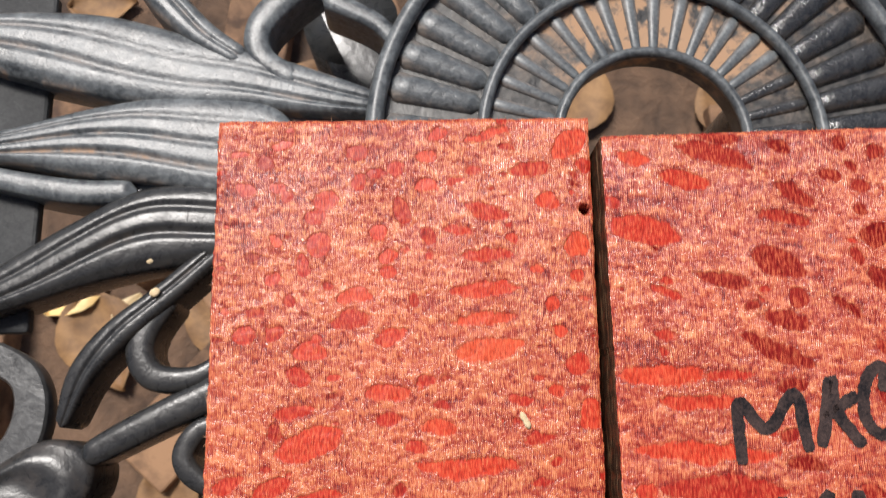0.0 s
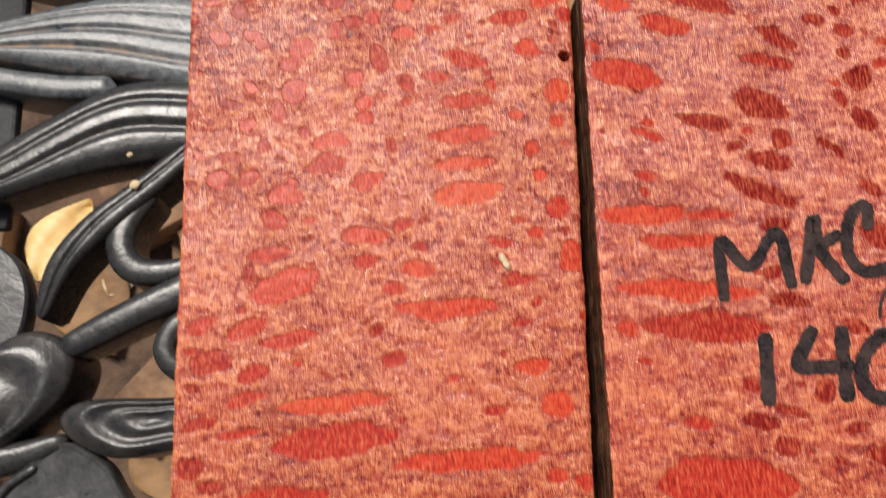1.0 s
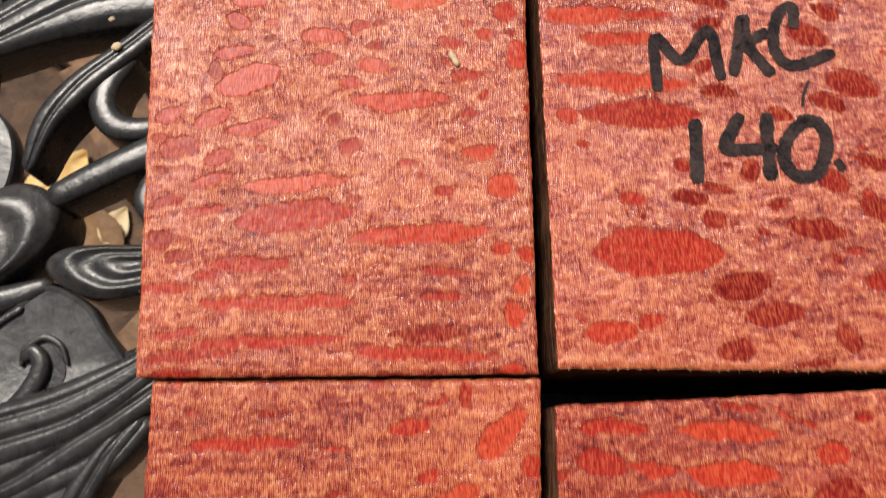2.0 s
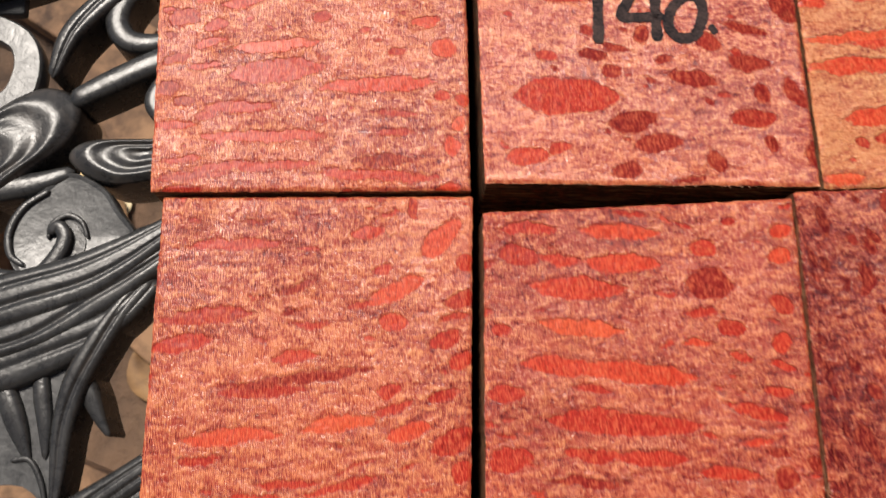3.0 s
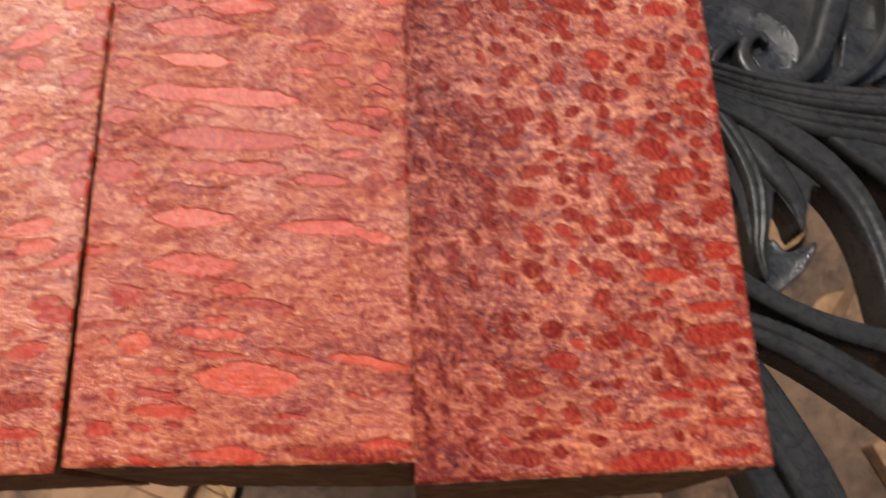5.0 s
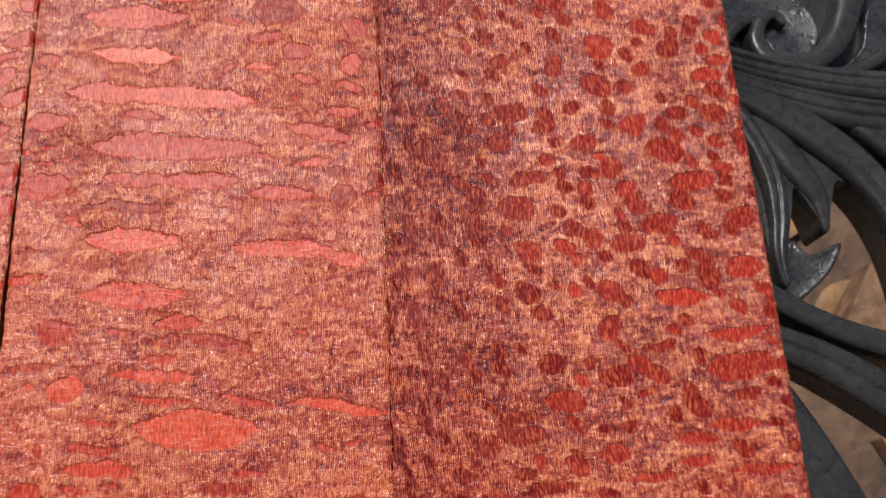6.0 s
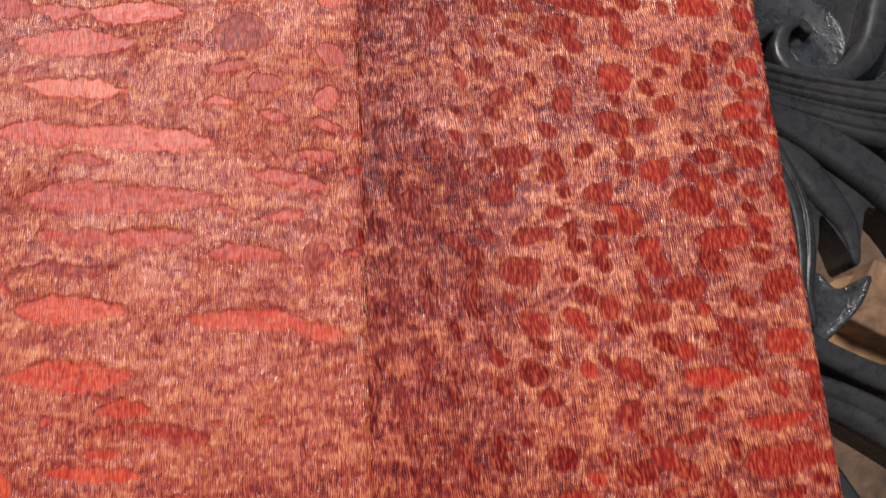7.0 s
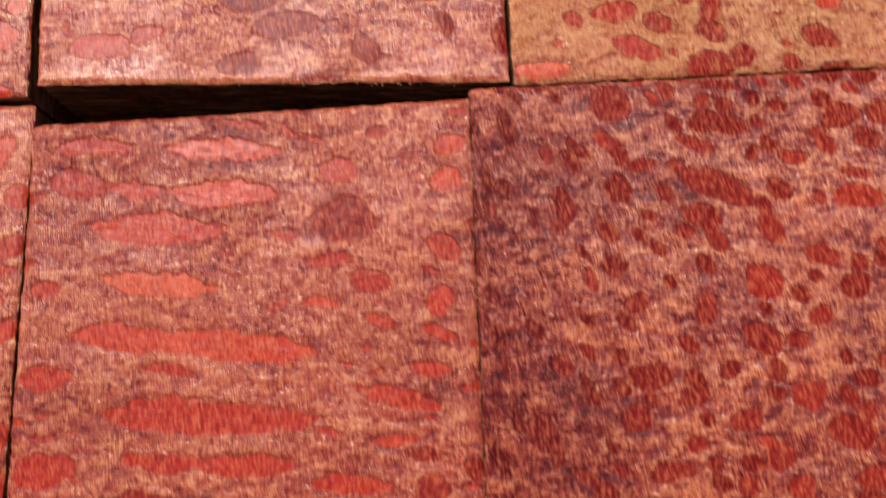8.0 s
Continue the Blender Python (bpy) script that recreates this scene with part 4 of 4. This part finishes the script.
cast_strand("leaf", [(308, -72), (325, -80), (340, -88), (358, -101), (372, -115), (382, -131), (388, -152), (391, -179), (394, -215)], [8.0, 11.0, 13.0, 15.0, 15.0, 14.0, 13.0, 14.0, 15.0], 2, 0.0015)
cast_plate("acanthus_leaf", [(306, -78), (322, -82), (338, -88), (364, -104), (378, -119), (389, -140), (393, -158), (387, -156), (382, -141), (375, -128), (365, -121), (361, -130), (357, -140), (353, -133), (350, -127), (347, -123), (345, -131), (342, -142), (339, -155), (334, -156), (332, -139), (329, -121), (323, -112), (308, -104)], -0.003, METAL, 0.0)
cast_strand("leaf", [(318, -78), (327, -88), (334, -104), (338, -120), (338, -136), (336, -150), (337, -163)], [7.0, 9.0, 10.0, 9.5, 8.0, 6.0, 3.0], 2, 0.0012)
cast_strand("leaf", [(332, -90), (343, -104), (350, -116), (356, -128), (357, -142)], [9.0, 12.0, 12.0, 8.0, 2.5], 1, -0.0005)
cast_strand("leaf", [(306, -86), (316, -98), (323, -112), (327, -128)], [9.0, 9.0, 7.0, 3.0], 1, -0.0005)
cast_plate("recess", [(346, -142), (353, -148), (366, -144), (361, -154), (352, -162), (342, -168), (339, -160)], -0.012, METAL_GLOSS, 0.3)
cast_strand("web", [(-62, 140), (-40, 139), (0, 134), (42, 126)], [4, 20, 30, 26], 0, -0.006)
cast_strand("web", [(-70, 112), (-35, 106), (5, 104)], [8, 16, 22], 0, -0.005)


def table_leg(x, y):
    """A tapered cast leg with a swollen foot, from the under-frame to the ground."""
    profile = [(22, -50), (20, -90), (14, -160), (12, -400), (14, -600), (20, -680), (26, -712), (26, -719)]
    k = 20
    verts = [((x + r * math.cos(2 * math.pi * i / k)) / 1000, (y + r * math.sin(2 * math.pi * i / k)) / 1000, z / 1000) for r, z in profile for i in range(k)]
    faces = [((a + 1) * k + i, (a + 1) * k + (i + 1) % k, a * k + (i + 1) % k, a * k + i) for a in range(len(profile) - 1) for i in range(k)]
    faces += [tuple(range(k)), tuple(range(len(verts) - 1, len(verts) - k - 1, -1))]
    ob = mesh_object("leg", verts, faces, METAL, table, smooth=True)
    set_attribute(ob.data, "hollow", np.zeros(len(verts)))


for x, y in ((24, 200), (52, -30), (240, -30), (266, 214)):
    table_leg(x, y)
# under-frame seen through the opening beside the fluted ring
cast_strand("under_frame", [(8, 232), (20, 205), (32, 178), (40, 150)], [34, 34, 34, 34], 1, -0.05)


def fluted_ring(cx, cy, r0, r1, ribs, z, width, dust):
    """A flat ring round the parasol hole, with a raised rounded rib for every flute."""
    n = 120
    verts, hollow, faces = [], [], []
    for r, drop in ((r0, 0.010), (r0, 0.0), (r0 + 0.25 * (r1 - r0), 0.0), (r0 + 0.6 * (r1 - r0), 0.0), (r1, 0.0), (r1, 0.010)):
        for i in range(n):
            a = 2 * math.pi * i / n
            verts.append(((cx + r * math.cos(a)) / 1000, (cy + r * math.sin(a)) / 1000, z - drop))
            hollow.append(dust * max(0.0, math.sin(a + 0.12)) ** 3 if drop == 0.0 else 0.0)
    for j in range(5):
        for i in range(n):
            faces.append((j * n + i, (j + 1) * n + i, (j + 1) * n + (i + 1) % n, j * n + (i + 1) % n))
    plate = mesh_object("ring_plate", verts, faces, METAL_RING, table)
    set_attribute(plate.data, "hollow", hollow)
    # one rib, tapering to the hole, shared by all
    rows, k = 9, 9
    verts, faces = [], []
    for j in range(rows):
        s = j / (rows - 1)
        end = math.sqrt(max(0.02, 1 - max(0.0, abs(2 * s - 1) - 0.88) ** 2 / 0.12 ** 2))
        w = width * (r0 + (r1 - r0) * s) / r1 * end
        for i in range(k):
            b = math.pi * i / (k - 1)
            verts.append(((r0 + (r1 - r0) * s) / 1000, w * math.cos(b) / 1000, (w * 0.7 * math.sin(b) ** 0.8 - 0.4) / 1000))
    for j in range(rows - 1):
        for i in range(k - 1):
            faces.append((j * k + i, (j + 1) * k + i, (j + 1) * k + i + 1, j * k + i + 1))
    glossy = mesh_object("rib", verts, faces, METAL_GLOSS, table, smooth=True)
    dusty = mesh_object("rib", verts, faces, METAL_DUST_SHEEN, table, smooth=True)
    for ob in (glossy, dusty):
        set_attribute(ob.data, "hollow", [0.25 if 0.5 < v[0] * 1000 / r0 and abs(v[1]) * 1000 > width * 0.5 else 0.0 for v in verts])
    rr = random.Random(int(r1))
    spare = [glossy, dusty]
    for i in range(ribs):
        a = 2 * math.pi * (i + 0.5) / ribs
        # Far and left ribs take the paler metal with the sheen in it.
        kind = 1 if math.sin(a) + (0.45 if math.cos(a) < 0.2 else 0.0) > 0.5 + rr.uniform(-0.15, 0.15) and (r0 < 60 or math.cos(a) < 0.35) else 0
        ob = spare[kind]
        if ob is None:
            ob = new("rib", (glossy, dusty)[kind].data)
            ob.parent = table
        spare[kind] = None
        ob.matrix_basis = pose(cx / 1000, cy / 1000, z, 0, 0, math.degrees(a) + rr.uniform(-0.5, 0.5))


def rim_ring(cx, cy, r, thick, z):
    n, k = 96, 10
    verts = [((cx + (r + thick * math.cos(b)) * math.cos(a)) / 1000, (cy + (r + thick * math.cos(b)) * math.sin(a)) / 1000, z + thick * 1.1 * math.sin(b) / 1000)
             for a in np.linspace(0, 2 * math.pi, n, endpoint=False) for b in np.linspace(0, 2 * math.pi, k, endpoint=False)]
    faces = [(i * k + j, ((i + 1) % n) * k + j, ((i + 1) % n) * k + (j + 1) % k, i * k + (j + 1) % k) for i in range(n) for j in range(k)]
    ob = mesh_object("rim", verts, faces, METAL_DUST_SHEEN, table, smooth=True)
    set_attribute(ob.data, "hollow", np.zeros(len(verts)))


# solid webs of the casting between the ribs
cast_strand("web", [(-10, -50), (-45, -70), (-80, -92), (-120, -100)], [18, 34, 44, 44], 0, -0.0035)
cast_strand("web", [(5, -140), (-35, -165), (-80, -200)], [20, 34, 40], 0, -0.0045)
cast_strand("web", [(305, -68), (340, -84), (380, -92), (450, -95)], [26, 30, 34, 40], 0, -0.0035)
cast_strand("web", [(300, -30), (345, -42), (400, -40), (460, -50)], [50, 64, 60, 60], 0, -0.0085)
# Two strips added below the gaps between blocks, to keep those gaps dark.
cast_strand("web", [(40, -73), (140, -74), (240, -74)], [34, 34, 34], 0, -0.004)
cast_strand("web", [(96, 70), (96, -60), (92, -150), (90, -225)], [24, 24, 24, 24], 0, -0.010)
fluted_ring(145.3, 122, 37, 67, 36, -0.003, 3.2, 2.4)
fluted_ring(145.3, 122, 67, 108, 40, -0.0045, 6.8, 0.8)
rim_ring(145.3, 122, 37.5, 2.2, -0.001)
rim_ring(145.3, 122, 67, 2.4, 0.0)
rim_ring(145.3, 122, 109, 3.6, 0.0)


def flat_plate(lo, hi, z):
    ob = box("plate", (lo[0] / 1000, lo[1] / 1000, z - 0.006), (hi[0] / 1000, hi[1] / 1000, z), METAL_MATT, table, 0.0015)
    set_attribute(ob.data, "hollow", np.zeros(len(ob.data.vertices)))


flat_plate((-150, 52), (-92, 190), -0.010)

# ---- marker lettering: MAC 140. ----
def marker_stroke(line, width):
    """One stroke of a felt marker, a thin uneven film of ink on the sawn face."""
    q = catmull(line, 8)
    tang = np.gradient(q, axis=0)
    tang /= np.linalg.norm(tang, axis=1)[:, None] + 1e-9
    side = np.column_stack((-tang[:, 1], tang[:, 0]))
    run = np.concatenate(([0], np.cumsum(np.linalg.norm(np.diff(q, axis=0), axis=1))))
    rs = random.Random(int(abs(line[0][0] * 97 + line[0][1] * 31)))
    verts, faces = [], []
    rows = [(-0.5, 0.62), (-0.25, 0.9)] + [(None, 1.0)] * len(q) + [(0.25, 0.9), (0.5, 0.62)]
    for i, (over, k) in enumerate(rows):
        j = min(max(i - 2, 0), len(q) - 1)
        c = q[j] + (tang[j] * over * width if over else 0)
        for u in (-1, -0.5, 0, 0.5, 1):
            w = width / 2 * k * (1 + rs.uniform(-0.16, 0.10) if abs(u) == 1 else 1)
            p = c + side[j] * u * w
            z = (104.5 + 0.02 * (p[0] - 100) + 0.26 + (0.0 if abs(u) == 1 else 0.04)) / 1000
            verts.append((p[0] / 1000, p[1] / 1000, z))
    for i in range(len(rows) - 1):
        for j in range(4):
            faces.append((i * 5 + j, i * 5 + j + 1, (i + 1) * 5 + j + 1, (i + 1) * 5 + j))
    ob = mesh_object("marker_stroke", verts, faces, INK, None, smooth=True)
    ob.parent = block_b
    ob.matrix_parent_inverse = Matrix.Translation(block_b.location).inverted()


marker_stroke([(128.0, 1.6), (128.6, 14.6), (134.7, 8.1), (142.2, 16.5), (144.3, 4.2)], 3.1)
marker_stroke([(148.0, 5.2), (151.5, 19.7), (152.1, 12.3), (156.8, 5.0)], 3.1)
marker_stroke([(150.2, 11.7), (156.3, 15.2)], 3.1)
marker_stroke([(164.6, 18.1), (164.8, 22.3), (161.9, 21.7), (159.3, 16.6), (159.1, 10.2), (162.0, 6.6), (166.5, 6.9), (172.7, 9.2)], 3.1)
marker_stroke([(136.6, -9.3), (135.9, -22.5)], 3.6)
marker_stroke([(147.4, -8.0), (143.6, -14.9), (148.1, -15.8), (154.9, -15.6)], 3.6)
marker_stroke([(154.7, -8.1), (154.2, -15.4), (154.2, -22.2)], 3.6)
marker_stroke([(164.0, -8.8), (159.9, -12.7), (157.9, -17.9), (159.8, -22.3), (164.3, -23.2), (167.8, -19.4), (169.2, -13.1), (167.2, -9.1), (164.0, -8.8)], 3.6)
marker_stroke([(171.5, -20.0), (172.0, -20.9)], 2.4)
marker_stroke([(166.4, 1.7), (164.9, -1.5), (164.3, -4.3)], 0.9)


# ---- small things lying about ----
def pebble(name, x, y, z, size, angle, mat, label, category, waist=0.0):
    """A small rounded bit, longer than wide, a little pinched in the middle."""
    bm = bmesh.new()
    bmesh.ops.create_icosphere(bm, subdivisions=3, radius=1)
    for v in bm.verts:
        pinch = 1 - waist * math.exp(-((v.co.x / 0.3) ** 2))
        v.co = Vector((v.co.x * size[0], v.co.y * size[1] * pinch, v.co.z * size[2] * pinch)) / 2000
        v.co *= 1 + 0.12 * noise.noise(v.co * 1500)
    me = bpy.data.meshes.new(name)
    bm.to_mesh(me)
    bm.free()
    me.shade_smooth()
    me.materials.append(mat)
    ob = new(name, me)
    ob.matrix_world = pose(x / 1000, y / 1000, z / 1000 + size[2] / 2100, 0, 0, angle)
    tagged(ob, label, category)


pebble("wood_chip", 77.2, 11.7, 100.0, (4.4, 1.9, 1.3), -62, PALE_CHIP, "pale curled wood chip lying on the red block", "wood chip", 0.35)
pebble("fallen_petal", -42.8, 64.2, 1.0, (4.0, 3.2, 1.8), 30, PALE_CHIP, "tiny cream petal fallen on the black metal", "petal")
pebble("fallen_petal", -45.6, 76.5, -0.6, (3.4, 2.6, 1.8), 30, PALE_CHIP, "tiny cream petal fallen on the black metal", "petal")


def sliver(x, y, length, bend):
    """A fine torn fibre standing off the saw edge."""
    verts, faces = [], []
    n = 6
    for i in range(n + 1):
        s = i / n
        c = Vector((x - length * s * math.cos(bend * s), y + length * s * math.sin(bend * s + 0.3), 107.6 + 1.2 * s * (1.6 - s)))
        r = 0.16 * (1 - 0.7 * s)
        for k in range(4):
            a = k * math.pi / 2
            verts.append(((c.x + r * math.cos(a)) / 1000, (c.y + r * 0.8 * math.sin(a)) / 1000, (c.z + r * math.sin(a)) / 1000))
    for i in range(n):
        for k in range(4):
            faces.append((i * 4 + k, i * 4 + (k + 1) % 4, (i + 1) * 4 + (k + 1) % 4, (i + 1) * 4 + k))
    ob = mesh_object("sliver", verts, faces, SLIVER, None, smooth=True)
    ob.parent = block_e
    ob.matrix_parent_inverse = Matrix.Translation(block_e.location).inverted()


def edge_fuzz(block, a, b, z, count, out):
    """Fine torn fibres along one sawn edge, in one mesh."""
    rf = random.Random(int(a[0] * 7 + a[1] * 3 + count))
    verts, faces = [], []
    for _ in range(count):
        s = rf.random()
        x, y = a[0] + (b[0] - a[0]) * s, a[1] + (b[1] - a[1]) * s
        ln, turn, k = rf.uniform(0.15, 0.75), rf.uniform(-0.9, 0.9), len(verts)
        dx, dy = out[0] * math.cos(turn) - out[1] * math.sin(turn), out[0] * math.sin(turn) + out[1] * math.cos(turn)
        for q, r in ((-0.2, 0.09), (0.5, 0.07), (1.0, 0.02)):
            c = (x + dx * ln * q, y + dy * ln * q, z - 0.3 + 0.5 * ln * max(q, 0) * rf.uniform(0.0, 1.0))
            for m in range(3):
                w = m * 2.094
                verts.append(((c[0] + r * math.cos(w)) / 1000, (c[1] + r * math.sin(w)) / 1000, (c[2] + r * math.cos(w + 1)) / 1000))
        for row in range(2):
            for m in range(3):
                faces.append((k + row * 3 + m, k + row * 3 + (m + 1) % 3, k + row * 3 + 3 + (m + 1) % 3, k + row * 3 + 3 + m))
    ob = mesh_object("edge_fuzz", verts, faces, SLIVER, None)
    ob.parent = block
    ob.matrix_parent_inverse = Matrix.Translation(block.location).inverted()
    tagged(ob, "pale torn fibres along the sawn edge", kind="stuff")


edge_fuzz(block_a, (0, 90), (-0.2, -67.6), 100, 50, (-1, 0))
edge_fuzz(block_a, (0, 90.3), (97.6, 90.7), 100, 20, (0, 1))
edge_fuzz(block_f, (3, -70), (-2.8, -234), 97.5, 60, (-1, 0))
edge_fuzz(block_e, (283.6, -74), (283.8, -241), 107.5, 40, (1, 0))
edge_fuzz(block_e, (190, -75), (187.5, -242), 107.7, 60, (-1, 0))
edge_fuzz(block_e, (187.5, -242.4), (283.8, -242), 107.5, 60, (0, -1))
edge_fuzz(block_d, (92.6, -233.6), (187.3, -236.6), 104.5, 60, (0, -1))
edge_fuzz(block_b, (98.8, -68.4), (198.6, -72.2), 105.5, 55, (0, -1))
edge_fuzz(block_b, (99.6, 83.6), (199, 85.5), 105.5, 16, (0, 1))

for i, (x, y) in enumerate([(188.2, -159.8), (188.4, -161.2), (187.5, -168.0), (188.5, -169.4), (188.1, -172.3), (187.8, -187.5), (186.1, -186.3), (188.4, -159.9), (188.3, -163.2), (188.3, -168.1), (188.3, -170.7), (188.7, -118.7)]):
    sliver(x + 0.8, y, 2.2 + 0.5 * (i % 3), 0.5 + 0.3 * (i % 4))

# ---- ground under the table, added wall and roof behind the camera ----
ground = box("ground", (-60, -60, -0.80), (60, 60, -0.72), SOIL)
tagged(ground, "dark brown earth ground under the table", "ground", kind="structure")
# Unseen wall added behind the camera to bounce fill onto the near sides.
wall = box("bounce_wall", (-4, -2.6, -0.72), (4, -2.4, 2.6), BOUNCE_PLASTER)
tagged(wall, "unseen plastered wall added to bounce light", "wall", kind="structure")
# Unseen roof added to block part of the sky; the posts only carry it.
roof = box("ceiling", (-4, -2.6, 2.3), (4, -1.2, 2.4), ADDED_ROOF)
tagged(roof, "unseen dark roof added to block part of the sky", "ceiling", kind="structure")
for px_ in (-3.6, 3.6):
    post = box("added_roof_post", (px_ - 0.06, -1.4, -0.72), (px_ + 0.06, -1.28, 2.3), OLD_BOARD, None, 0.005)
    tagged(post, "unseen wooden post added under the sky-blocking roof", "post", "roof posts")


def dry_leaf(x, y, size, angle, mat, label):
    n = 9
    verts, faces = [], []
    for i in range(n + 1):
        s = i / n
        w = 0.36 * math.sin(math.pi * s ** 0.8) + 0.01
        for j, u in enumerate((-1, -0.5, 0, 0.5, 1)):
            verts.append((size * (s - 0.5), size * w * u, size * (0.10 * abs(u) ** 1.5 + 0.12 * (s - 0.5) ** 2)))
    for i in range(n):
        for j in range(4):
            faces.append((i * 5 + j, (i + 1) * 5 + j, (i + 1) * 5 + j + 1, i * 5 + j + 1))
    ob = mesh_object("dry_leaf", verts, faces, mat, None, smooth=True)
    ob.matrix_world = pose(x, y, -0.717, 0, 0, angle)
    sol = ob.modifiers.new("thickness", "SOLIDIFY")
    sol.thickness = 0.001
    tagged(ob, label, "leaf", "fallen leaves under the table")


rl = random.Random(8)
for _ in range(70):
    pale = rl.random() < 0.07
    dry_leaf(rl.uniform(-0.7, 1.1), rl.uniform(-0.8, 1.0), rl.uniform(0.06, 0.15), rl.uniform(0, 360), LEAF_PALE if pale else LEAF_TAN,
             "pale bleached fallen leaf on the earth" if pale else "tan dry fallen leaf on the earth")
for x, y, size, angle in ((-0.345, 0.226, 0.11, 60), (-0.262, 0.330, 0.04, 10)):
    dry_leaf(x, y, size, angle, LEAF_SUNLIT, "yellow fallen leaf coloured as if sunlit, on the earth")
for x, y, size, angle in ((-0.284, 0.300, 0.06, 12), (-0.280, 0.182, 0.05, 60)):
    dry_leaf(x, y, size, angle, LEAF_PALE, "pale bleached fallen leaf on the earth")
# Darker tan picked for these leaves to put the table's shade on them.
for x, y, size, angle in ((0.268, 0.455, 0.12, 80), (0.452, 0.440, 0.11, 100), (0.740, -0.056, 0.15, 25)):
    dry_leaf(x, y, size, angle, LEAF_TAN, "tan dry fallen leaf on the earth")
for _ in range(42):
    x, y, a, ln = rl.uniform(-0.6, 1.0), rl.uniform(-0.6, 0.7), rl.uniform(-70, 70), rl.uniform(0.12, 0.4)
    pl = box("offcut", (-0.04, -ln / 2, 0), (0.04, ln / 2, rl.uniform(0.015, 0.06)), OLD_BOARD, None, 0.003)
    pl.matrix_world = pose(x, y, -0.7195 + 0.0005, 0, 0, a)
    tagged(pl, "weathered brown timber offcut lying on the ground", "timber", "offcuts on the ground")
